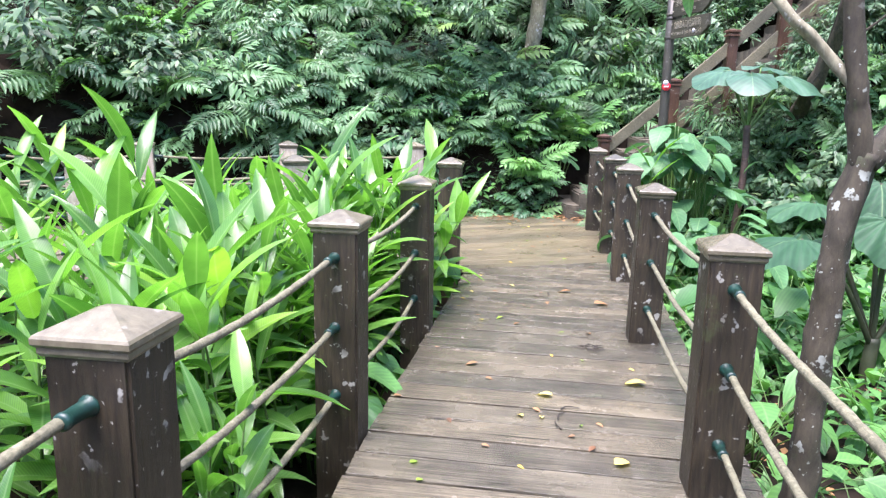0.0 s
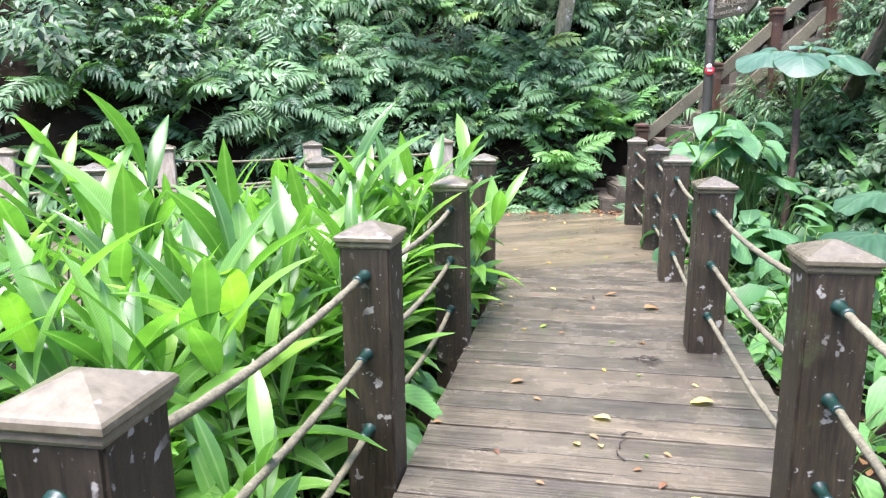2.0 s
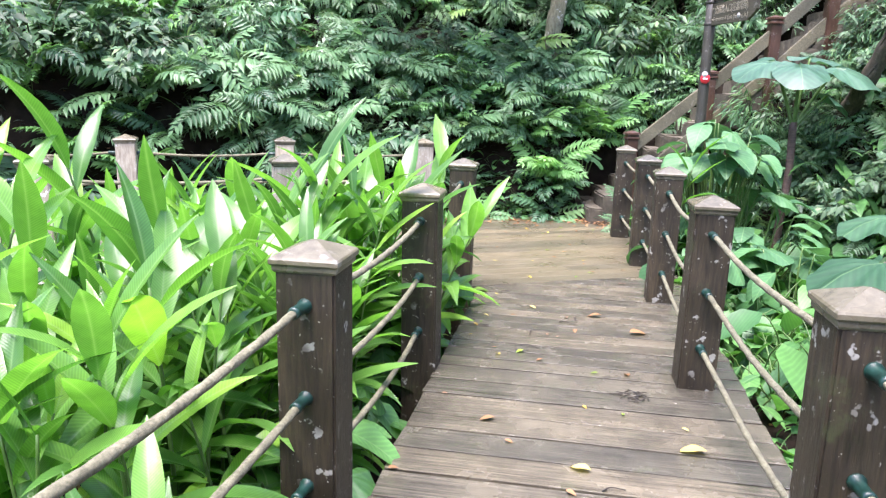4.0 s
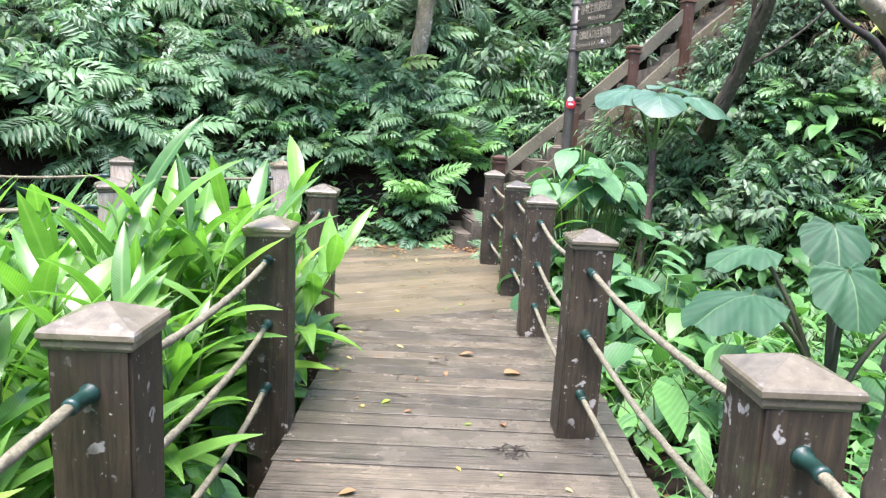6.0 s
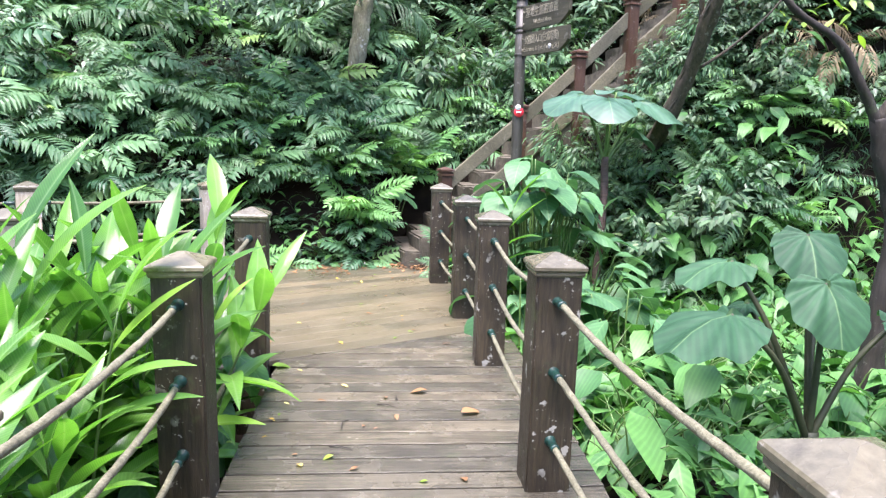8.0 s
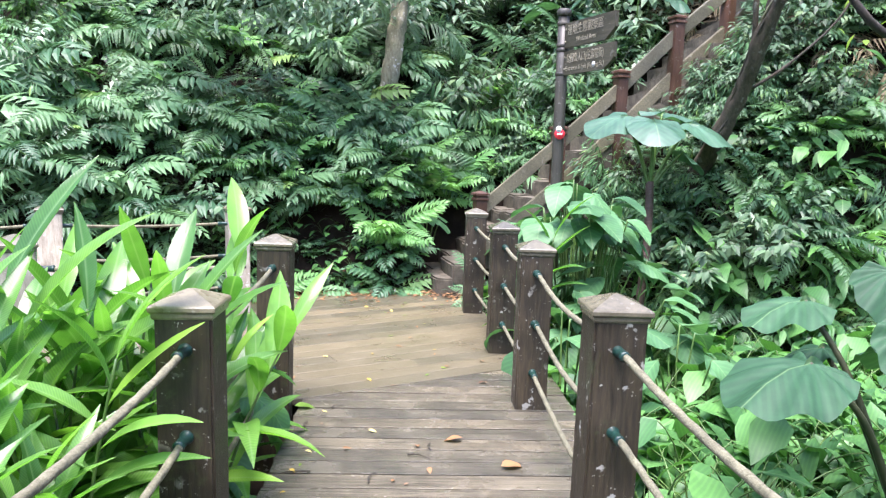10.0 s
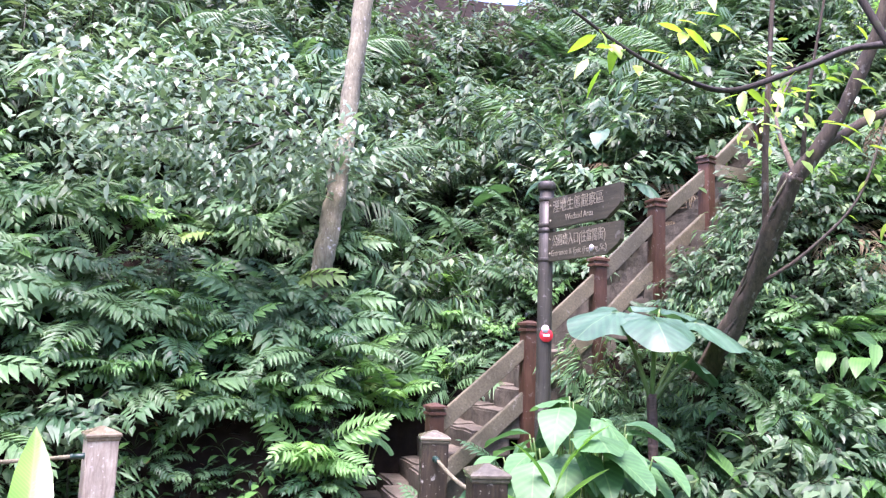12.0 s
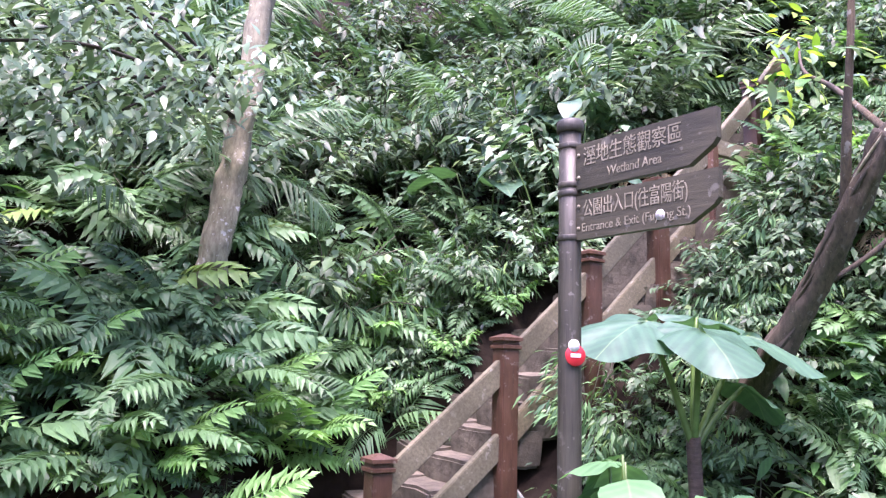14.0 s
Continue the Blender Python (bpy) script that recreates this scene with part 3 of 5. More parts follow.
def tree(label, mat, trunk, limbs, lobes=0):
    t = thing("tree", label, "tree")
    pts, r0, r1 = trunk
    t.matrix_basis = Matrix.Translation(pts[0])
    o = Vector(pts[0])
    part("trunk", Geo().add(*limb([Vector(p) - o for p in pts], r0, r1, 12, 24 if lobes else 16, 0.32, lobes)).mesh("trunk", mat), t)
    for m2, lp, a, b in limbs:
        part("limb", Geo().add(*limb([Vector(p) - o for p in lp], a, b, 8, 10, 0.28)).mesh("limb", m2), t)
    return t, o


def sprays(t, o, spots_at, mat, count, size, seed, name="foliage"):
    """Small twigs with leaves round the given spots, as the foliage of a tree."""
    r = random.Random(seed)
    for c, spread in spots_at:
        g = Geo()
        for _ in range(count):
            p = Vector(c) - o + Vector((r.gauss(0, spread), r.gauss(0, spread), r.gauss(0, spread * 0.6)))
            vs, fs = blade(size * r.uniform(0.7, 1.25), size * r.uniform(0.32, 0.42), 4, r.uniform(0.1, 0.7), 0.2, 0.42)
            g.add(vs, fs, Matrix.Translation(p) @ Euler((r.uniform(-0.9, 0.0), r.uniform(-0.4, 0.4), math.pi + r.gauss(0, 1.0))).to_matrix().to_4x4())
        tagged(part(name, g.mesh(name, mat), t), kind="stuff")


ta, oa = tree("mottled lichen-spotted tree leaning beside the boardwalk", BARK_LICHEN,
              ([(1.675, 2.29, -0.6), (1.68, 2.29, -0.3), (1.690, 2.30, 0.23), (1.700, 2.30, 0.65), (1.712, 2.30, 0.98), (1.778, 2.31, 1.29)], 0.064, 0.050),
              [(BARK_LICHEN, [(1.765, 2.31, 1.24), (1.73, 2.30, 1.42), (1.705, 2.29, 1.54), (1.657, 2.29, 1.82), (1.62, 2.26, 2.5), (1.66, 2.26, 3.6)], 0.046, 0.028),
               (BARK_LICHEN, [(1.77, 2.31, 1.26), (1.88, 2.33, 1.37), (2.2, 2.45, 1.75), (2.55, 2.65, 2.6), (2.85, 2.8, 4.0)], 0.050, 0.025),
               (BARK_PALE, [(1.70, 2.30, 1.53), (1.639, 2.31, 1.60), (1.54, 2.32, 1.71), (1.431, 2.33, 1.815), (1.25, 2.45, 2.15), (1.15, 2.65, 2.9)], 0.024, 0.018)])
part("limb", Geo().add(*limb([Vector(p) - oa for p in ((1.25, 2.45, 2.15), (1.27, 2.9, 2.30), (1.33, 3.35, 2.27), (1.37, 3.62, 2.10))], 0.010, 0.004, 6, 6, 0.2)).mesh("limb", BARK_DARK), ta)
for k, (px, py, pz, size, mat, yaw, pitch) in enumerate(((1.36, 3.61, 2.10, 0.17, BROAD, 40, -80), (1.35, 3.50, 2.17, 0.08, YELLOW, -60, -25), (1.30, 3.2, 2.28, 0.09, YELLOW, 100, -30), (1.38, 3.56, 2.12, 0.09, YELLOW, -120, -40))):
    part("leaf", Geo().add(*blade(size, size * 0.6, 7, 0.4, 0.15, 0.45, 0.02)).mesh("leaf", mat), ta, "", Matrix.Translation(Vector((px, py, pz)) - oa) @ pose(0, 0, 0, 0, 0, yaw) @ pose(0, 0, 0, pitch, 0, 0))
tb, ob_ = tree("slender grey tree with crooked branches", BARK_DARK,
               ([(3.98, 5.40, -0.6), (3.99, 5.4, -0.3), (4.03, 5.4, 0.23), (4.07, 5.4, 0.98), (3.92, 5.4, 1.42), (3.86, 5.4, 1.64)], 0.085, 0.055),
               [(BARK_DARK, [(3.86, 5.4, 1.60), (3.70, 5.4, 1.88), (3.52, 5.4, 2.11), (3.17, 5.42, 2.34), (2.9, 5.6, 2.9), (2.7, 5.8, 3.6)], 0.034, 0.012),
                (BARK_DARK, [(3.87, 5.4, 1.62), (4.03, 5.41, 1.9), (4.4, 5.6, 2.5), (4.7, 5.8, 3.6), (4.8, 6.0, 4.8)], 0.045, 0.02),
                (BARK_DARK, [(4.35, 5.6, 2.45), (3.9, 6.1, 3.25), (3.39, 6.3, 3.32), (2.98, 6.3, 3.15), (2.57, 6.3, 2.98), (2.30, 6.3, 3.00), (1.98, 6.3, 3.12), (1.67, 6.3, 3.30)], 0.024, 0.007)])
sprays(tb, ob_, [((1.85, 6.3, 3.12), 0.07), ((2.9, 6.4, 3.05), 0.12), ((3.25, 6.2, 2.85), 0.16), ((2.2, 6.2, 3.2), 0.12), ((3.6, 6.3, 3.1), 0.2)], YELLOW, 12, 0.15, 5)
tc, oc = tree("dark leaning tree with a vine-wrapped trunk on the bank", BARK_BROWN,
              ([(3.55, 9.0, 0.3), (3.74, 8.85, 1.15), (3.83, 8.55, 1.62), (3.92, 8.2, 2.13), (3.90, 7.85, 2.62), (3.93, 7.65, 2.95)], 0.082, 0.055),
              [(BARK_BROWN, [(3.91, 7.95, 2.45), (3.80, 7.8, 2.9), (3.76, 7.7, 3.5), (3.8, 7.6, 4.8)], 0.032, 0.014),
               (BARK_BROWN, [(3.92, 7.7, 2.88), (4.12, 7.5, 3.25), (4.25, 7.35, 3.65), (4.36, 7.2, 4.12), (4.5, 7.1, 5.2)], 0.058, 0.034),
               (BARK_BROWN, [(4.08, 7.55, 3.15), (4.6, 7.5, 3.45), (5.3, 7.6, 3.6), (6.2, 7.8, 3.9)], 0.038, 0.02),
               (BARK_BROWN, [(4.0, 7.65, 3.0), (3.95, 7.5, 3.5), (4.05, 7.4, 4.3)], 0.018, 0.008),
               (BARK_BROWN, [(3.95, 7.66, 2.95), (4.3, 8.3, 3.5), (4.8, 9.0, 3.98), (5.5, 9.7, 4.65)], 0.022, 0.008),
               (BARK_BROWN, [(3.98, 8.10, 2.2), (4.3, 8.0, 2.45), (4.7, 7.9, 2.9), (5.0, 7.9, 3.6)], 0.016, 0.007)], 5)


def vine(t, o, line_, radius, reach, turns, phase, mat):
    """A thin vine that winds round a trunk."""
    pts = curve(line_, 10)
    out = []
    for k, p in enumerate(pts):
        f = k / (len(pts) - 1)
        a = phase + turns * 2 * math.pi * f
        out.append(p - o + Vector((math.cos(a), math.sin(a) * 0.9, math.sin(a * 0.7) * 0.2)) * reach * (1 - 0.25 * f))
    part("vine", Geo().add(*tube(out, [radius * (1 - 0.4 * k / len(out)) for k in range(len(out))], 6, 0.2)).mesh("vine", mat), t, "thin woody vine")


TRUNK_C = [Vector(p) for p in ((3.60, 8.95, 0.5), (3.74, 8.85, 1.15), (3.83, 8.55, 1.62), (3.92, 8.2, 2.13), (3.90, 7.85, 2.62), (3.93, 7.65, 2.95))]
for k in range(5):
    vine(tc, oc, TRUNK_C, 0.019 - 0.002 * k, 0.080, 0.7 + 0.25 * k, k * 1.3, (BARK_LICHEN, BARK_BROWN, BARK_PALE)[k % 3])
td, od = tree("pale straight trunk rising from the fern bank", BARK_PALE,
              ([(0.42, 10.45, 0.8), (0.50, 10.48, 1.6), (0.60, 10.5, 2.3), (0.68, 10.5, 2.95), (0.76, 10.52, 3.7), (0.9, 10.6, 5.5)], 0.125, 0.095), [])
sprays(td, od, [((0.0, 9.9, 3.5), 0.4), ((-0.7, 9.7, 3.35), 0.4), ((0.7, 9.9, 3.55), 0.25), ((-1.4, 9.6, 3.2), 0.45), ((-0.4, 9.6, 3.9), 0.45), ((-1.2, 9.4, 3.8), 0.5)], CANOPY, 150, 0.15, 8)
for tip in ((0.0, 9.5, 3.1), (-0.55, 9.4, 3.0), (-1.1, 9.3, 3.25), (-0.2, 9.45, 3.75), (-1.0, 9.3, 3.9)):
    knee = (Vector(tip) + Vector((0.74, 10.5, 3.5))) / 2 + Vector((0, 0, 0.25))
    part("limb", Geo().add(*limb([Vector((0.73, 10.48, 3.45)) - od, knee - od, Vector(tip) - od], 0.020, 0.007, 6, 6, 0.2)).mesh("limb", BARK_DARK), td)
sprays(td, od, [((0.0, 9.5, 3.1), 0.24), ((-0.5, 9.4, 3.0), 0.26), ((0.42, 9.65, 3.4), 0.2), ((-1.0, 9.3, 3.2), 0.28), ((-0.2, 9.4, 3.7), 0.28), ((-0.9, 9.3, 3.8), 0.3), ((-1.5, 9.1, 3.5), 0.3)], CANOPY, 170, 0.13, 18)
sprays(tc, oc, [((4.7, 7.6, 3.4), 0.3), ((4.5, 7.3, 4.0), 0.35), ((5.4, 7.7, 3.6), 0.4), ((4.9, 7.5, 2.9), 0.3)], YELLOW, 26, 0.15, 9)
sprays(tc, oc, [((4.7, 9.0, 4.0), 0.26), ((5.2, 9.4, 4.4), 0.3), ((4.95, 9.1, 3.7), 0.26), ((5.5, 9.7, 4.75), 0.3), ((4.4, 8.5, 3.75), 0.22)], YELLOW, 15, 0.14, 29)
sprays(tc, oc, [((3.8, 7.7, 3.4), 0.3), ((5.6, 8.2, 3.2), 0.5), ((6.2, 8.0, 3.7), 0.5)], CANOPY, 40, 0.13, 19)


# ---------------------------------------------------------------- large-leaved plants
def leaf_on_stalk(plant, foot, seat, toward, mesh, tilt, label="", stalk_mat=None, thick=0.016, bow=0.15, lean=0.0):
    """A stalk from foot to seat, and a leaf at its end that points toward the given heading (degrees) and tilts its tip down."""
    f, s = Vector(foot), Vector(seat)
    mid = (f + s) / 2 + Vector((0, 0, bow * (s - f).length)) + (f - s).cross(Vector((0, 0, 1))) * 0.05
    part("stalk", Geo().add(*limb([f, mid, s], thick, thick * 0.55, 6, 7, 0.0)).mesh("stalk", stalk_mat or STALK), plant)
    part("leaf", mesh, plant, label, Matrix.Translation(s) @ pose(0, 0, 0, lean, 0, 0) @ pose(0, 0, 0, 0, 0, toward) @ pose(0, 0, 0, -tilt, 0, 0))


def build_giant_taro():
    p = thing("giant_taro", "tall taro with parasol leaves on a bare brown stem", "plant", pose(3.10, 8.28, 0.08))
    part("stem", Geo().add(*limb([(-0.02, 0, -0.4), (0.0, 0, 0.1), (0.03, 0, 0.7), (0.02, 0, 1.22)], 0.044, 0.038, 8, 12, 0.12)).mesh("stem", TARO_STEM), p, "brown ringed stem")
    for (sx, sy, sz), toward, tilt, size in (((-0.24, 0.05, 1.84), 112, 6, 0.58), ((-0.04, -0.14, 1.80), 172, 4, 0.56), ((0.14, 0.10, 1.88), -40, 0, 0.56), ((0.36, -0.06, 1.78), -112, 6, 0.62), ((0.28, -0.1, 1.50), -80, 25, 0.40)):
        leaf_on_stalk(p, (0.02, 0, 1.15), (sx, sy, sz), toward, Geo().add(*heart(size, sag=0.13, ribs=0.010)).mesh("leaf", TARO), tilt, "", None, 0.022, 0.04, 15)


FAN_LEAVES = (((-0.64, -0.20, 1.06), 112, -2, 0.54), ((-0.06, -0.10, 1.20), 178, 34, 0.44), ((0.0, 0.18, 1.42), 165, 26, 0.40), ((-0.42, 0.22, 1.26), 105, -4, 0.42), ((0.42, -0.05, 0.98), -120, 14, 0.46), ((0.20, 0.3, 1.0), -20, 15, 0.40), ((-0.25, 0.3, 1.0), 60, 12, 0.38))


def build_fan_taro():
    p = thing("fan_leaf_taro", "low taro with broad pleated leaves on wet ground", "plant", pose(3.02, 4.60, LOW))
    part("stem", Geo().add(*limb([(0.01, 0, -0.1), (0.0, 0, 0.15), (0.01, 0, 0.34)], 0.052, 0.045, 5, 10, 0.2)).mesh("stem", DARK_STALK), p, "stout dark stem")
    for (sx, sy, sz), toward, tilt, size in FAN_LEAVES:
        leaf_on_stalk(p, (0, 0, 0.28), (sx, sy, sz), toward, Geo().add(*heart(size, sag=0.19, ribs=0.038, notch=0.3)).mesh("leaf", FAN), tilt, "", DARK_STALK, 0.022, 0.10, 2)


def broad_herb(x, y, z, n, height, size, seed, mat, label, reach=0.45, name="broad_leaf_herb"):
    r = random.Random(seed)
    p = thing(name, label, "plant", pose(x, y, z))
    for k in range(n):
        a = k * 2.4 + r.uniform(-0.4, 0.4)
        d = reach * (0.3 + 0.7 * r.random())
        h = height * (1.05 - 0.75 * (d / reach) * r.uniform(0.35, 1))
        s = size * r.uniform(0.75, 1.15)
        me = Geo().add(*(heart(s, sag=0.16, ribs=0.012, notch=0.28, spread=0.8) if k % 5 == 0 else blade(s, s * r.uniform(0.54, 0.72), 8, r.uniform(0.5, 1.0), 0.2, 0.40, 0.05))).mesh("leaf", mat)
        leaf_on_stalk(p, (0.4 * d * math.cos(a), 0.4 * d * math.sin(a), 0), (d * math.cos(a), d * math.sin(a), h), math.degrees(a) - 90 + r.uniform(-35, 35), me, r.uniform(-8, 42), "", STALK, 0.010, 0.1)
    return p


build_giant_taro()
build_fan_taro()
broad_herb(2.14, 7.3, -0.3, 66, 1.68, 0.34, 3, HERB, "lush broad-leaved herb crowding the railing post", 0.52)
broad_herb(2.45, 7.05, -0.35, 28, 1.15, 0.36, 4, HERB, "lush broad-leaved herb on wet ground", 0.5)
broad_herb(1.85, 6.45, -0.4, 12, 0.85, 0.34, 5, HERB, "broad-leaved herb beside the deck", 0.42)
for k, (hx, hy, hh) in enumerate(((-0.36, 4.45, 0.72), (-0.30, 5.05, 0.85), (-0.42, 5.35, 0.9), (-0.45, 3.35, 0.62), (-0.5, 2.85, 0.66))):
    broad_herb(hx, hy, LOW, 9, hh, 0.27, 50 + k, BROAD, "dark glossy leaves pushing through the rope railing", 0.30)
broad_herb(2.0, 6.98, -0.4, 16, 0.95, 0.28, 61, HERB, "broad-leaved herb beside the deck", 0.27)
broad_herb(1.98, 7.66, -0.35, 18, 1.05, 0.3, 62, HERB, "broad-leaved herb beside the deck", 0.42)
broad_herb(2.2, 6.75, -0.38, 18, 0.8, 0.38, 63, HERB, "broad-leaved herb on wet ground", 0.5)
broad_herb(2.6, 6.2, -0.4, 12, 0.8, 0.36, 6, HERB, "broad-leaved herb on wet ground", 0.5)
broad_herb(1.05, 9.95, 0.35, 7, 0.55, 0.28, 7, HERB, "young taro at the foot of the bank", 0.3)
broad_herb(0.2, 9.7, 0.1, 7, 0.5, 0.24, 9, HERB, "young taro at the foot of the bank", 0.3)
for k, (sx, sy, sz) in enumerate(((3.4, 12.0, 4.1), (4.0, 12.2, 4.5), (4.6, 12.6, 4.9), (4.4, 11.9, 3.9))):
    broad_herb(sx, sy, ground_z(sx, sy), 5, 1.0, 0.62, 30 + k, TARO, "large wild taro on the upper bank", 0.5)
broad_herb(3.85, 11.05, ground_z(3.85, 11.05), 7, 1.75, 0.44, 41, TARO, "large wild taro overhanging the stairs", 0.6)


# ---------------------------------------------------------------- ginger thicket
def ginger(seed, height):
    r = random.Random(seed)
    p = thing("ginger_plant", "tall ginger stalk with long fresh green leaves", "plant", pose(0, 0, -50), "ginger thicket")
    lean = Vector((r.uniform(-0.16, 0.16), r.uniform(-0.16, 0.16), 0))
    pts = [lean * (t * t) * height + Vector((0, 0, height * t)) for t in (0, 0.25, 0.5, 0.75, 1.0)]
    part("stem", Geo().add(*limb(pts, 0.011, 0.005, 4, 6, 0.0)).mesh("stem", STALK), p)
    n = int(height / 0.105)
    face = r.uniform(0, 360)
    for k in range(n):
        t = 0.24 + 0.75 * k / (n - 1)
        at = lean * (t * t) * height + Vector((0, 0, height * t))
        ln = r.uniform(0.40, 0.58) * (0.72 + 0.40 * math.sin(math.pi * min(1, t * 0.85)))
        up = 22 + 52 * t ** 1.8 + r.uniform(-13, 13)
        me = Geo().add(*blade(ln, ln * r.uniform(0.155, 0.225), 8, r.uniform(0.5, 1.5) * (1.25 - 0.75 * t), 0.30, 0.45, 0.018)).mesh("leaf", GINGER)
        part("leaf", me, p, "", Matrix.Translation(at) @ pose(0, 0, 0, 0, 0, face + 180 * (k % 2) + r.uniform(-30, 30)) @ pose(0, 0, 0, up, r.uniform(-18, 18), 0))
    return p


def near_line(x):
    """Where the edge of the crossing boardwalk runs."""
    return 5.55 + 0.45 * x


GINGERS = [ginger(s, h) for s, h in ((1, 1.42), (2, 1.2), (3, 1.34), (4, 1.08), (5, 1.28), (6, 1.5))]
made = 0
for _ in range(2000):
    x, y = R.uniform(-3.6, -0.36), R.uniform(0.6, 5.4)
    if y > near_line(x) - 0.22 or x > -0.52 + 0.056 * (y - 0) + 0.1:
        continue
    if made > 125:
        break
    near = x > -0.8
    g = GINGERS[R.randrange(6)]
    s = R.uniform(0.78, 1.06) * (0.85 if near else 1.0)
    if y < 2.5 and x > -1.15:
        s *= 0.72
    c = copy_thing(g, pose(x, y, LOW - 0.03, 0, 0, R.uniform(0, 360)))
    c.matrix_basis = c.matrix_basis @ Matrix.Scale(s, 4)
    made += 1
for k in range(34):
    y = R.uniform(1.7, 5.0)
    x = -0.50 + 0.056 * y - R.uniform(0.12, 0.75)
    c = copy_thing(GINGERS[R.randrange(6)], pose(x, y, LOW - 0.02, 0, 0, R.uniform(0, 360)))
    c.matrix_basis = c.matrix_basis @ Matrix.Scale(R.uniform(0.75, 1.0), 4)
for x, y, s in ((-0.50, 4.55, 0.95), (-0.62, 4.85, 0.95), (-0.75, 4.6, 0.95), (-0.55, 5.1, 0.85), (-0.45, 4.2, 0.9), (-0.7, 4.15, 0.95), (-0.52, 3.75, 0.9), (-0.9, 4.3, 0.95), (-0.36, 4.75, 0.8), (-0.30, 4.4, 0.62), (-0.33, 5.3, 0.7), (-0.42, 3.3, 0.7), (-0.4, 2.9, 0.75), (-0.60, 1.95, 0.80), (-0.78, 1.72, 0.84), (-0.92, 2.05, 0.9), (-0.66, 2.35, 0.85), (-0.56, 1.62, 0.75), (-1.1, 1.9, 0.95), (-0.72, 1.5, 0.78), (-0.9, 1.75, 0.85), (-0.55, 3.45, 1.05), (-0.62, 3.9, 1.1), (1.72, 7.0, 0.9)):
    c = copy_thing(GINGERS[R.randrange(6)], pose(x, y, LOW - 0.02, 0, 0, R.uniform(0, 360)))
    c.matrix_basis = c.matrix_basis @ Matrix.Scale(s, 4)
for x, y, s, tip in ((-0.31, 4.35, 0.95, 6), (-0.28, 4.62, 0.98, 8), (-0.30, 4.95, 0.92, 7), (-0.40, 4.75, 0.98, 7)):
    c = copy_thing(GINGERS[R.randrange(6)], pose(x, y, LOW - 0.02, 0, tip, R.uniform(-30, 30)))
    c.matrix_basis = c.matrix_basis @ Matrix.Scale(s, 4)
for g in GINGERS:
    for o in (*g.children_recursive, g):
        bpy.data.objects.remove(o)


# ---------------------------------------------------------------- low plants, ferns and shrubs
def low_plant(seed, mat, size, n, height, label, wide=(0.46, 0.66)):
    """A low plant, each leaf a part of its own."""
    r = random.Random(seed)
    p = thing("ground_plant", label, "plant", pose(0, 0, -50), "low leafy plants")
    st = Geo()
    for k in range(n):
        a, d = k * 2.4 + r.uniform(-0.5, 0.5), height * r.uniform(0.2, 0.95)
        h = height * r.uniform(0.4, 1.0)
        tip = Vector((d * math.cos(a), d * math.sin(a), h))
        st.add(*tube(curve([(0, 0, 0), tip * 0.6 + Vector((0, 0, h * 0.15)), tip], 2), [0.006, 0.006, 0.005, 0.004, 0.004], 3))
        s = size * r.uniform(0.6, 1.2)
        me = Geo().add(*blade(s, s * r.uniform(*wide), 4, r.uniform(0.4, 1.1), 0.18, 0.4, 0.02)).mesh("leaf", mat)
        part("leaf", me, p, "", Matrix.Translation(tip) @ pose(0, 0, 0, 0, 0, math.degrees(a) - 90 + r.uniform(-40, 40)) @ pose(0, 0, 0, r.uniform(-38, 14), r.uniform(-15, 15), 0))
    part("stem", st.mesh("stem", STALK), p)
    return p


def fern(seed, mat, ln, n, pairs, leaf_len, leaf_w, label, group, name="fern", rise=(10, 55), sweep=125, angle=70, bend=1.3, droop=0.25):
    """A clump of fronds that lean out from the slope, over a sweep to both sides of -y."""
    r = random.Random(seed)
    p = thing(name, label, "fern" if name == "fern" else "palm", pose(0, 0, -50), group)
    meshes = [frond_mesh("frond", ln * s, pairs, leaf_len * s, leaf_w * s, mat, bend * b, angle, seed + i, 0.22, droop) for i, (s, b) in enumerate(((1.0, 1.0), (0.85, 1.25), (0.7, 0.75)))]
    for k in range(n):
        head = 180 + sweep * (2 * (k + 0.5) / n - 1) + r.uniform(-14, 14)
        part("frond", meshes[(k * 2) % 3], p, "", pose(0, 0, 0, 0, 0, head) @ pose(0, 0, 0, r.uniform(*rise), r.uniform(-16, 16), 0))
    return p


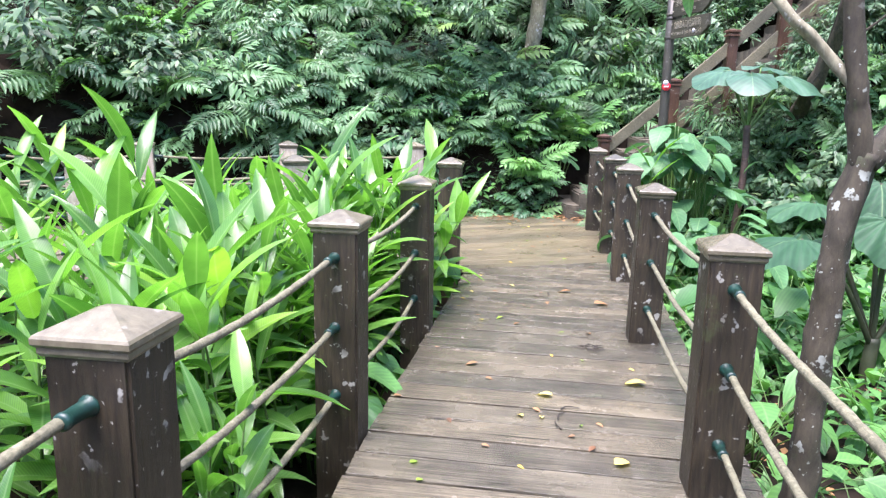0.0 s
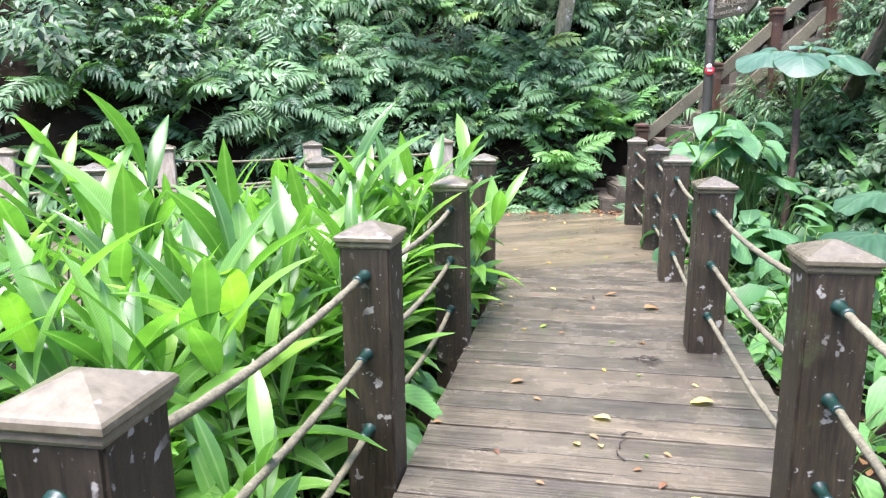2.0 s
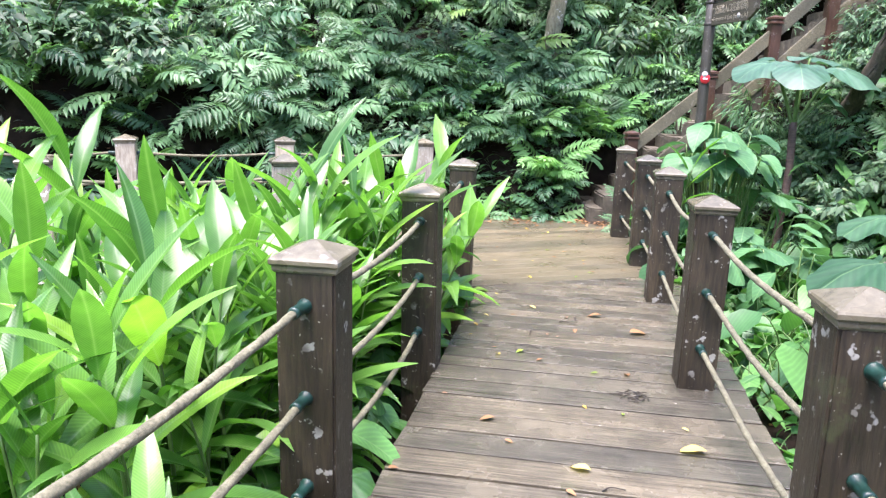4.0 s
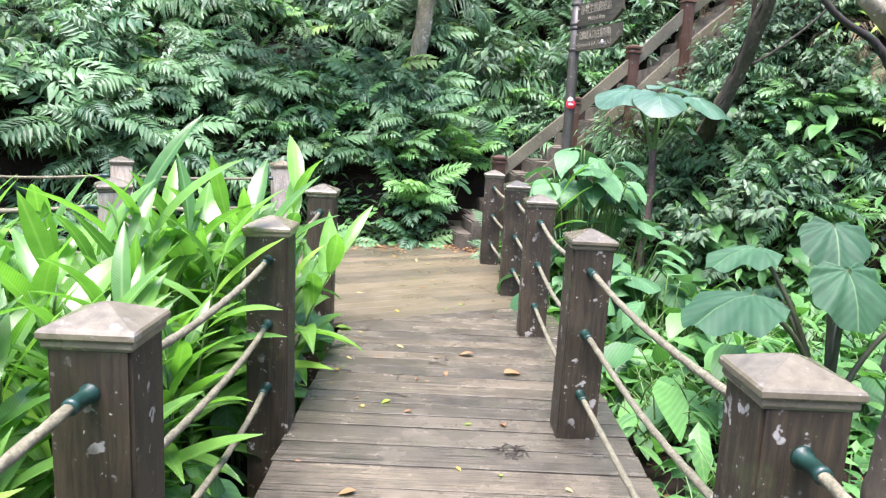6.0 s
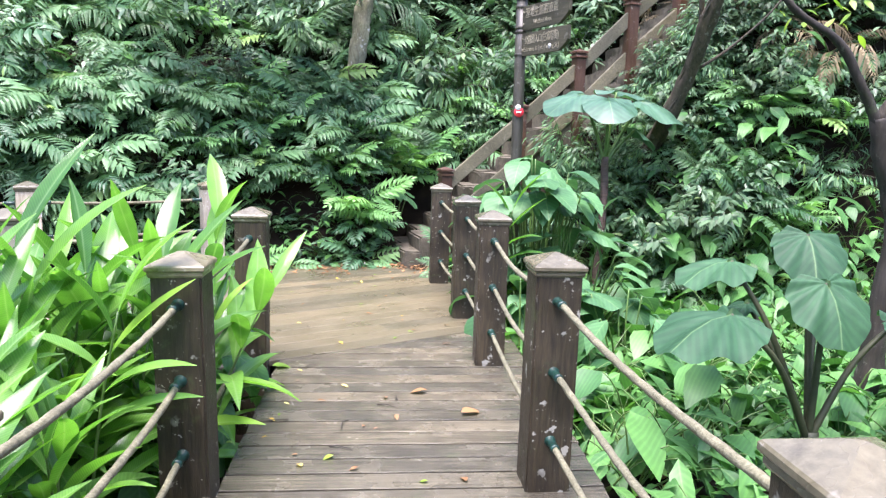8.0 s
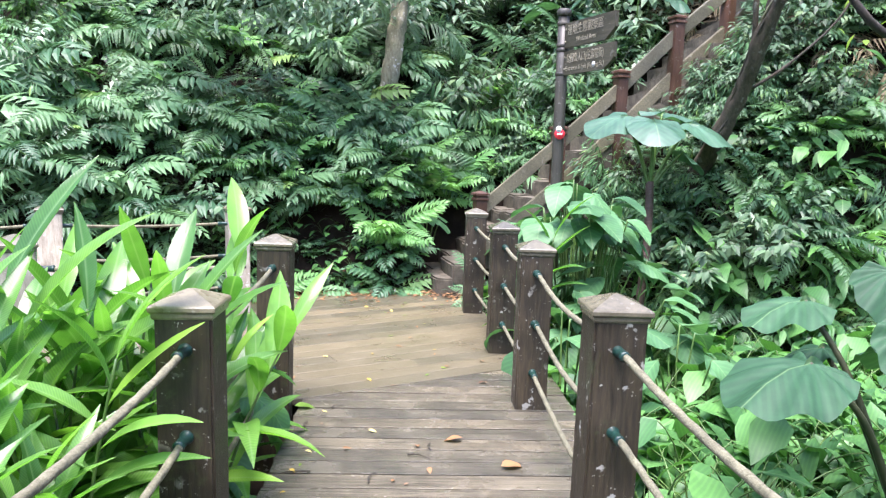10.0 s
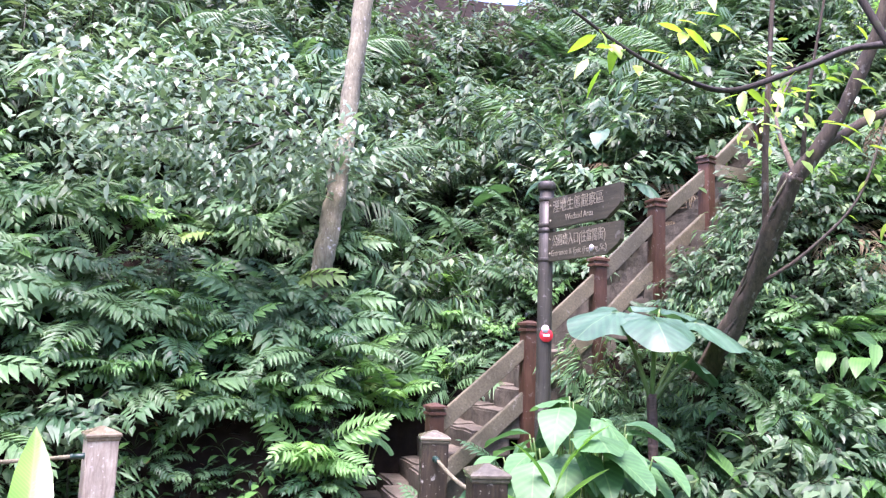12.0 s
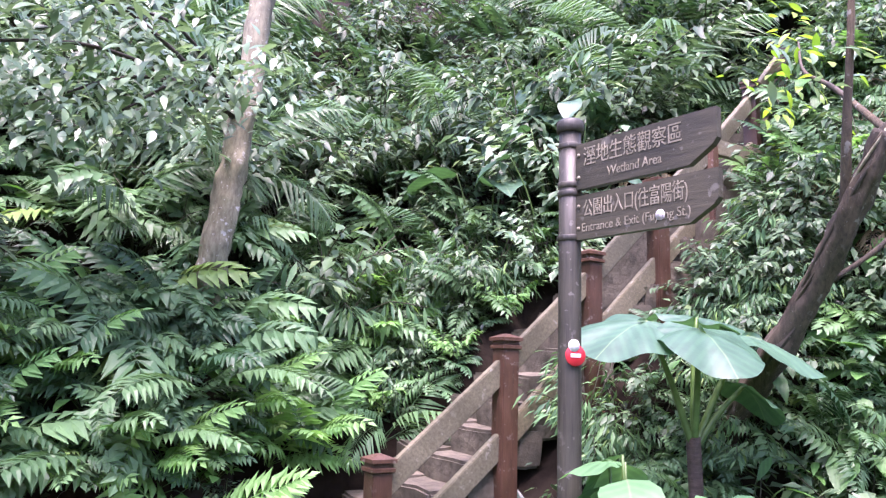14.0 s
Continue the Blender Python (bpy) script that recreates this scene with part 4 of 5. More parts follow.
def shrub(seed, mat, height, twigs, size, label, slim=(0.38, 0.5), hang=(-40, 15), name="shrub"):
    """Thin branches that carry flat sprays of small leaves in two rows."""
    r = random.Random(seed)
    p = thing(name, label, "shrub", pose(0, 0, -50), "bank shrubs")
    g, st = Geo(), Geo()
    for k in range(twigs):
        a, d = k * 2.4 + r.uniform(-0.5, 0.5), height * r.uniform(0.25, 0.85)
        tip = Vector((d * math.cos(a), d * math.sin(a), height * r.uniform(0.35, 1.0)))
        line = curve([(0, 0, 0), tip * 0.5 + Vector((0, 0, height * 0.2)), tip], 5)
        st.add(*tube(line[::2], [0.009, 0.007, 0.006, 0.005, 0.004, 0.003][:len(line[::2])], 3))
        for j in range(3, len(line)):
            side_way = math.degrees(math.atan2(line[j].y - line[j - 1].y, line[j].x - line[j - 1].x)) - 90
            for s_ in (-1, 1):
                for twin in range(2):
                    if r.random() < 0.12:
                        continue
                    s = size * r.uniform(0.7, 1.25)
                    turn = side_way - s_ * r.uniform(25, 75)
                    q = line[j].lerp(line[j - 1], 0.5 * twin) + Vector((r.gauss(0, 0.012), r.gauss(0, 0.012), r.gauss(0, 0.012)))
                    q += pose(0, 0, 0, 0, 0, turn) @ Vector((0, size * r.uniform(0.0, 0.9), 0))
                    g.add(*leaflet(s, s * r.uniform(*slim), 0.16, r.uniform(0.05, 0.25)), Matrix.Translation(q) @ pose(0, 0, 0, 0, 0, turn) @ pose(0, 0, 0, r.uniform(*hang), r.uniform(-20, 20), 0))
    part("branch", st.mesh("branch", DARK_STALK), p)
    tagged(part("foliage", g.mesh("foliage", mat), p), kind="stuff")
    return p


LOWS = [low_plant(1, BROAD, 0.20, 13, 0.34, "low glossy broad-leaved plant on damp soil"), low_plant(2, BROAD, 0.24, 11, 0.42, "low glossy broad-leaved plant on damp soil"),
        low_plant(3, BROAD, 0.15, 17, 0.30, "low bright leafy plant on damp soil"), low_plant(4, BROAD, 0.28, 9, 0.5, "low glossy broad-leaved plant on damp soil"),
        low_plant(5, BROAD, 0.27, 11, 0.45, "long-leaved fresh green plant on damp soil", (0.26, 0.36))]
FERNS = [fern(1, FERN, 0.80, 9, 15, 0.15, 0.040, "dark green arching fern on the bank", "bank ferns"),
         fern(2, FERN, 1.0, 8, 17, 0.20, 0.048, "large dark green fern on the bank", "bank ferns"),
         fern(3, FERN_LIGHT, 0.72, 7, 12, 0.19, 0.050, "fresh light green fern on the bank", "bank ferns", bend=1.0),
         fern(4, FERN, 0.5, 9, 12, 0.11, 0.032, "small fern at the foot of the bank", "bank ferns"),
         fern(5, FERN, 1.35, 7, 22, 0.40, 0.030, "feathery palm seedling on the shaded bank", "bank palms", "palm", (25, 60), 130, 58, 1.5, 0.6),
         fern(6, BROAD_FERN, 0.85, 8, 9, 0.24, 0.075, "pale green fern with broad leaflets on the bank", "bank ferns", "fern", (12, 50), 120, 62),
         fern(7, BROAD_FERN, 0.62, 8, 8, 0.17, 0.060, "pale green fern with broad leaflets at the foot of the bank", "bank ferns", "fern", (10, 50), 120, 62)]
DEAD = [fern(8, DRY, 1.1, 6, 16, 0.30, 0.028, "dead drooping palm fronds on the bank", "dead fronds", "palm", (0, 50), 140, 50, 1.9, 0.7)]
SHRUBS = [shrub(1, SHRUB, 0.8, 11, 0.12, "dense small-leaved shrub on the bank"), shrub(2, SHRUB, 1.0, 13, 0.14, "dense glossy shrub on the bank"),
          shrub(3, SHRUB, 0.55, 10, 0.09, "low shrub on the bank"), shrub(4, FERN_LIGHT, 0.6, 10, 0.11, "light green shrub on the bank"),
          shrub(5, CANOPY, 0.8, 11, 0.12, "pale glossy shrub on the bank"),
          shrub(6, BROAD_FERN, 0.9, 13, 0.17, "bushy plant with slender drooping leaves on the bank", (0.16, 0.22), (-70, -15))]


def on_stairs(x, y):
    line = 9.17 + 0.13 * (x - 1.5) + 0.40 * max(0, x - 4.3)
    return 0.98 < x < 6.0 and line - 0.12 < y < line + 1.3


def free_spot(x, y):
    if on_stairs(x, y) or (x - 2.1) ** 2 + (y - 7.72) ** 2 < 0.04 or (x - 1.05) ** 2 + (y - 9.35) ** 2 < 0.10:
        return False
    u = (Vector((x, y)) - Vector((-0.07, 5.72)))
    a, b = u.dot(EX), u.dot(EN)
    if -0.15 < b < 3.15 and a < 1.9 and x < 1.62 and y < 9.28 + 0.42 * min(0, x):
        return False
    if -0.55 < x < 1.62 and y < 8.3:
        return False
    return True


def stand(x, y, s, lean):
    """The pose of a plant; one that leans grows out from the slope, towards the light over the boardwalk."""
    if lean:
        m = pose(x, y, ground_z(x, y) - 0.02, 0, 0, R.uniform(-32, 32) - 6 * max(0, x - 2)) @ pose(0, 0, 0, R.uniform(0.6, 1.3) * lean, R.uniform(-10, 10), 0)
    else:
        m = pose(x, y, ground_z(x, y) - 0.03, R.uniform(-8, 8), R.uniform(-8, 8), R.uniform(0, 360))
    return m @ Matrix.Scale(s, 4)


def put(models, x, y, s, lean=0.0):
    m = stand(x, y, 1.0, lean)
    c = copy_thing(models[R.randrange(len(models))], m)
    c.matrix_basis = c.matrix_basis @ Matrix.Scale(s, 4)


JOINED = {}


def join(models, x, y, s, lean=0.0):
    """Adds a plant to the joined mass of far plants."""
    m = stand(x, y, s, lean)
    base = models[R.randrange(len(models))]
    for o in base.children_recursive:
        mm = np.array(m @ o.matrix_basis)
        me = o.data
        co = np.empty(len(me.vertices) * 3)
        me.vertices.foreach_get("co", co)
        co = co.reshape(-1, 3) @ mm[:3, :3].T + mm[:3, 3]
        g = JOINED.setdefault(me.materials[0].name, Geo())
        k = len(g.v)
        g.v += co.tolist()
        g.f += [tuple(i + k for i in q.vertices) for q in me.polygons]


def scatter(models, count, x0, x1, y0, y1, lo, hi, test=None, far=None, lean=0.0):
    """Plants strewn over a stretch of the plan; those for which far() holds go into the joined mass."""
    n = 0
    for _ in range(count * 12):
        if n >= count:
            break
        x, y = R.uniform(x0, x1), R.uniform(y0, y1)
        if free_spot(x, y) and (test is None or test(x, y)):
            if far and far(x, y):
                join(models, x, y, R.uniform(lo, hi), lean)
            else:
                put(models, x, y, R.uniform(lo, hi), lean)
            n += 1


def bank(x, y):
    return ground_z(x, y) > -0.12


def clump(x, y, seed, level):
    """Plants of one kind keep together in patches."""
    return noise.noise(Vector((x * 0.8, y * 0.8 + ground_z(x, y) * 0.6, seed))) > level


def wet(x, y):
    return ground_z(x, y) < 0.35 and (x - 1.66) ** 2 + (y - 2.3) ** 2 > 0.03


def stair_line(x):
    """Where the rail of the stairs runs."""
    return 9.17 + 0.13 * (x - 1.5) + 0.40 * max(0, x - 4.3)


def below_rail(x, y):
    return not stair_line(x) - 0.5 < y < stair_line(x) + 1.4


def always(x, y):
    return True


PALMS = FERNS[4:5]
# the wet ground beside the boardwalk
scatter(LOWS, 300, 1.72, 7.0, 0.6, 8.8, 0.75, 1.3, lambda x, y: wet(x, y) and (x > 2.7 or y > 4.8 or noise.noise(Vector((x * 1.6, y * 1.6, 9))) > 0.1), lambda x, y: x > 2.7 or y > 5.8)
scatter(LOWS, 260, 1.9, 6.8, 4.8, 8.6, 0.8, 1.35, wet, always)
scatter(LOWS[:3], 24, 1.68, 2.6, 0.4, 4.5, 0.6, 0.95, wet)
scatter(LOWS, 60, -4.5, -0.6, 0.3, 5.2, 0.8, 1.2, lambda x, y: y < near_line(x) - 0.3, always)
scatter(LOWS, 90, 2.2, 6.0, 7.3, 8.9, 0.8, 1.25, None, always)
# the foot of the bank
scatter(LOWS[:3], 150, -2.4, 1.2, 8.3, 9.95, 0.38, 0.62, lambda x, y: -0.1 < y - 9.35 - 0.45 * min(0, x + 0.4) < 0.6, always, 8)
scatter(FERNS[5:], 12, -4.0, 1.0, 7.8, 10.0, 0.6, 0.85, bank, lambda x, y: x < -2.5, 22)
scatter(FERNS[3:4], 14, -3.5, 1.0, 7.8, 9.9, 0.7, 1.0, bank, lambda x, y: x < -2.5, 22)
# the bank itself, in patches of one kind
for models, count, seed, level, lo, hi, lean in ((FERNS[:2], 105, 1, 0.02, 0.7, 1.1, 34), (FERNS[5:], 75, 2, 0.08, 0.7, 1.1, 32), (FERNS[2:3], 40, 3, 0.12, 0.75, 1.15, 28), (PALMS, 14, 4, 0.0, 0.6, 0.9, 22),
                                                 (SHRUBS[:3], 44, 5, 0.12, 0.6, 0.95, 22), (SHRUBS[4:5], 10, 6, 0.15, 0.7, 1.0, 25), (SHRUBS[5:], 34, 7, 0.1, 0.6, 0.95, 22), (LOWS[:4], 46, 8, 0.1, 0.7, 1.1, 30)):
    scatter(models, count, -5.5, 8.0, 8.0, 12.2, lo, hi, lambda x, y: bank(x, y) and clump(x, y, seed * 7.3, level) and not (0.7 < x < 1.4 and y < 10.6) and not (models is PALMS and y < 10.5), lambda x, y: y > 10.4 or x > 5 or x < -3, lean)
# the foot of the bank beyond the crossing boardwalk
scatter(FERNS[:3] + FERNS[5:] + SHRUBS[:2], 90, -9.5, -3.4, 5.2, 9.6, 0.9, 1.4, bank, always, 26)
# beside the stairs
for k in range(64):
    x = R.uniform(1.75, 4.2)
    put([FERNS[3], FERNS[6], SHRUBS[2], SHRUBS[5], FERNS[0]], x, stair_line(x) - R.uniform(0.24, 0.75), R.uniform(0.34, 0.48) + 0.1 * max(0, x - 2.3), 24)
scatter(SHRUBS[5:] + FERNS[3:4] + FERNS[6:], 120, 2.8, 8.0, 7.4, 9.4, 0.45, 0.75, below_rail, lambda x, y: x > 4.6, 18)
scatter(FERNS[:2] + FERNS[5:], 70, 3.2, 8.5, 7.6, 10.6, 0.45, 0.8, below_rail, lambda x, y: x > 4.6, 25)
scatter(SHRUBS, 60, 4.4, 9.0, 8.2, 11.5, 0.5, 0.9, below_rail, always, 18)
for k in range(44):
    x = R.uniform(2.6, 7.2)
    join([SHRUBS[5], SHRUBS[0], FERNS[0], FERNS[6], FERNS[3]], x, stair_line(x) - R.uniform(0.36, 0.75), R.uniform(0.45, 0.6) + 0.07 * (x - 2.6), 30)
# further up
scatter(SHRUBS[:3] + SHRUBS[4:], 190, -7.5, 10.0, 11.4, 15.0, 1.0, 1.5, bank, always, 22)
scatter(FERNS[:2] + FERNS[4:6], 110, -7.0, 9.5, 11.4, 15.0, 1.0, 1.5, bank, always, 30)
scatter(SHRUBS[:3] + FERNS[:2], 220, -8.0, 12.0, 14.5, 19.5, 1.3, 1.9, bank, always, 22)
for x, y, sc in ((5.0, 10.75, 1.0), (5.5, 11.0, 1.1), (6.0, 11.3, 1.1), (5.4, 8.9, 0.8), (5.8, 8.7, 0.9), (6.3, 9.2, 1.0), (4.5, 11.3, 0.9)):
    put(DEAD, x, y, sc, 15)
# small plants that hang over the cutting beside the stairs
for k in range(36):
    x = R.uniform(1.8, 4.2)
    put([FERNS[3], FERNS[6], SHRUBS[2], SHRUBS[3]], x, stair_line(x) + R.uniform(1.45, 1.8), R.uniform(0.45, 0.7), 14)
for k in range(24):
    put([FERNS[3], FERNS[6], LOWS[2], SHRUBS[2]], R.uniform(0.45, 0.9), R.uniform(9.5, 10.7), R.uniform(0.35, 0.6), 14)
for k in range(20):
    x = -1.9 + 2.4 * k / 19 + R.uniform(-0.05, 0.05)
    put([LOWS[2], FERNS[3], FERNS[6], LOWS[2]], x, 9.44 + 0.45 * min(0, x + 0.4) + R.uniform(-0.04, 0.16), R.uniform(0.4, 0.62), 6)
# fronds and clumps that stand out on the bank
for x, y, k, sc in ((0.60, 9.62, 2, 1.1), (0.84, 9.72, 2, 1.05), (0.42, 9.8, 2, 0.95), (0.70, 10.35, 5, 1.05), (1.12, 10.58, 2, 1.2), (1.4, 10.62, 2, 1.25), (0.88, 10.45, 2, 1.1), (1.05, 10.75, 5, 1.0), (0.2, 9.9, 6, 1.1), (-0.15, 9.8, 6, 1.0), (-0.62, 9.7, 5, 1.0), (1.0, 11.4, 2, 1.2), (2.3, 11.5, 2, 1.2), (1.5, 11.4, 0, 1.0),
                    (-0.9, 9.6, 0, 1.1), (-2.1, 8.9, 1, 1.2), (-1.6, 9.2, 5, 1.1), (-3.0, 8.7, 1, 1.3), (-2.6, 9.3, 1, 1.2), (-0.5, 10.2, 0, 1.2), (0.0, 10.3, 5, 1.1), (0.9, 11.9, 4, 0.9), (1.6, 12.0, 4, 0.8), (-2.2, 10.4, 4, 0.8), (-1.4, 9.9, 5, 1.1),
                    (-1.7, 10.0, 1, 1.0), (-1.45, 10.2, 0, 1.0), (-1.95, 10.1, 5, 1.0), (-1.25, 10.0, 6, 1.0), (-4.0, 8.3, 1, 1.3), (-3.5, 8.9, 5, 1.3), (-4.6, 8.6, 0, 1.3), (-5.2, 8.0, 1, 1.4), (-4.2, 9.3, 2, 1.3), (-3.2, 9.6, 5, 1.3),
                    (3.2, 8.6, 6, 0.7), (3.9, 8.5, 3, 1.0), (4.4, 8.6, 0, 0.8), (5.0, 8.6, 2, 0.9)):
    put([FERNS[k]], x, y, sc, 28)
for key, g in JOINED.items():
    label = "mass of far plants on the bank and wet ground"
    tagged(new("far_plants", g.mesh("far_plants", bpy.data.materials[key])), label, "undergrowth", kind="stuff")
for models in (LOWS, FERNS, SHRUBS, DEAD):
    for g in models:
        for o in (*g.children_recursive, g):
            bpy.data.objects.remove(o)


# ---------------------------------------------------------------- undergrowth and litter
def undergrowth(name, label, mat, count, size, seed, test, x0, x1, y0, y1, rise, flat=False):
    r = random.Random(seed)
    g = Geo()
    n = 0
    while n < count:
        x, y = r.uniform(x0, x1), r.uniform(y0, y1)
        n += 1
        if not test(x, y):
            continue
        s = size * r.uniform(0.5, 1.4)
        vs, fs = blade(s, s * r.uniform(0.35, 0.55), 2, r.uniform(0.1, 0.8), 0.2, 0.45)
        z = ground_z(x, y) + (0.012 if flat else r.uniform(0.02, rise))
        g.add(vs, fs, Matrix.Translation((x, y, z)) @ pose(0, 0, 0, 0, 0, r.uniform(0, 360)) @ pose(0, 0, 0, r.uniform(-8, 12) if flat else r.uniform(-50, 40), r.uniform(-20, 20), 0))
    tagged(new(name, g.mesh(name, mat)), label, "undergrowth", kind="stuff")


# The dark leaf colour stands in for deep shade between the ferns.
undergrowth("bank_undergrowth", "dense small leaves covering the bank, coloured dark as in shade", SHADE_UNDER, 30000, 0.10, 1, lambda x, y: bank(x, y) and free_spot(x, y), -8, 11, 6.5, 16.5, 0.30)
undergrowth("wet_undergrowth", "small bright leaves covering the wet ground", BROAD, 16000, 0.13, 2, lambda x, y: wet(x, y) and free_spot(x, y) and noise.noise(Vector((x * 1.3, y * 1.3, 7))) > (0.14 if x < 3 and y < 5.5 else -0.3), 1.66, 8, 0.0, 9.0, 0.30)
undergrowth("leaf_litter", "brown fallen leaves scattered over bare soil", BROWN_LEAF, 5000, 0.07, 3, lambda x, y: free_spot(x, y), -5, 7, 0.0, 10.2, 0.1, True)


def edge_litter():
    r = random.Random(21)
    g = Geo()
    for _ in range(950):
        u = r.random()
        x = -1.4 + 2.9 * u
        y = (9.0 + 0.45 * min(0.0, x + 0.3) if x < 0.7 else 9.28 - 0.62 * (x - 0.7)) + r.gauss(0.10, 0.17)
        s_ = r.uniform(0.025, 0.075)
        z = max(0.004, ground_z(x, y) + 0.006) + r.uniform(0, 0.01)
        g.add(*blade(s_, s_ * 0.5, 3, r.uniform(0.2, 0.8), 0.25, 0.42), m=Matrix.Translation((x, y, z)) @ pose(0, 0, 0, r.uniform(0, 20), r.uniform(-15, 15), r.uniform(0, 360)))
    tagged(new("edge_litter", g.mesh("edge_litter", BROWN_LEAF)), "brown dead leaves drifted along the platform edge", "litter", kind="stuff")


edge_litter()


def fallen(x, y, size, mat, yaw, label, z=0.006, curl=0.5):
    ob = new("fallen_leaf", Geo().add(*blade(size, size * 0.55, 6, curl, 0.25, 0.42, 0.03)).mesh("fallen_leaf", mat))
    ob.matrix_basis = pose(x, y, z + size * curl * 0.2, 4, 5, yaw)
    tagged(ob, label, "leaf", "leaves on the deck")


for x, y, s, mat, yaw, lab in ((0.70, 2.88, 0.10, FALLEN, 60, "yellow fallen leaf on wet boards"), (1.20, 3.12, 0.13, FALLEN, 80, "yellow-brown fallen leaf on wet boards"), (0.92, 2.20, 0.10, FALLEN, -50, "yellow fallen leaf on wet boards"),
                               (1.08, 4.70, 0.13, BROWN_LEAF, -70, "tan curled fallen leaf on wet boards"), (0.94, 5.05, 0.11, BROWN_LEAF, 85, "tan fallen leaf on wet boards"), (0.02, 5.55, 0.12, YELLOW, -80, "lime green fallen leaf on the deck edge"),
                               (0.28, 4.15, 0.05, FALLEN, 20, "small yellow leaf on wet boards"), (0.42, 4.25, 0.06, YELLOW, 120, "small yellow leaf on wet boards"), (0.55, 2.62, 0.05, FALLEN, 30, "small yellow leaf on wet boards"),
                               (0.98, 3.95, 0.06, BROWN_LEAF, 10, "small brown leaf on wet boards"), (0.86, 2.36, 0.05, BROWN_LEAF, 140, "small brown leaf on wet boards"), (0.3, 3.3, 0.08, BROWN_LEAF, 100, "brown leaf on wet boards")):
    fallen(x, y, s, mat, yaw, lab)
for k in range(70):
    x, y = (R.uniform(-0.1, 1.25), R.uniform(1.9, 6.0)) if k < 34 else (R.uniform(-0.2, 1.3), R.uniform(6.0, 8.9))
    fallen(x, y, R.uniform(0.025, 0.05), (FALLEN, BROWN_LEAF, BROWN_LEAF, YELLOW)[k % 4], R.uniform(0, 360), "tiny fallen leaf on wet boards")
for k in range(22):
    cx, cy, sp, ln = ((0.97, 3.70, 0.05, 0.07), (0.35, 4.6, 0.3, 0.12), (0.6, 2.6, 0.3, 0.09), (0.5, 5.3, 0.4, 0.08))[0 if k < 8 else k % 4]
    x, y, a = cx + R.uniform(-sp, sp), cy + R.uniform(-sp, sp), R.uniform(0, 6.28)
    pts = [(0, 0, 0.006), (ln * 0.4, 0.01, 0.012), (ln, -0.008, 0.006)]
    ob = new("twig", Geo().add(*limb(pts, 0.004, 0.002, 3, 5, 0.2)).mesh("twig", BARK_DARK))
    ob.matrix_basis = pose(x, y, 0.0, 0, 0, math.degrees(a))
    tagged(ob, "dark twig lying on wet boards", "twig", "twigs on the deck")


# ---------------------------------------------------------------- decks, board by board
def board_mesh(poly, top, thick, mat, lip=0.002):
    """A board from its outline, with a narrow chamfer at the top."""
    c = sum((Vector(p) for p in poly), Vector((0, 0))) / len(poly)
    k = len(poly)
    inner = []
    for p in poly:
        d = Vector(p) - c
        inner.append(Vector(p) - Vector((math.copysign(min(lip, abs(d.x)), d.x), math.copysign(min(lip, abs(d.y)), d.y))))
    vs = [(p[0], p[1], top - thick) for p in poly] + [(p[0], p[1], top - lip) for p in poly] + [(p[0], p[1], top) for p in inner]
    fs = [tuple(range(k))[::-1], tuple(range(2 * k, 3 * k))]
    for r in (0, k):
        fs += [(r + i, r + (i + 1) % k, r + k + (i + 1) % k, r + k + i) for i in range(k)]
    return Geo().add(vs, fs).mesh("board", mat, False)


def clip(poly, normal, limit):
    """The part of a polygon on which normal . p <= limit."""
    out = []
    for i in range(len(poly)):
        a, b = poly[i], poly[(i + 1) % len(poly)]
        da, db = a.dot(normal) - limit, b.dot(normal) - limit
        if da <= 0:
            out.append(a)
        if da * db < 0:
            out.append(a + (b - a) * (da / (da - db)))
    return out


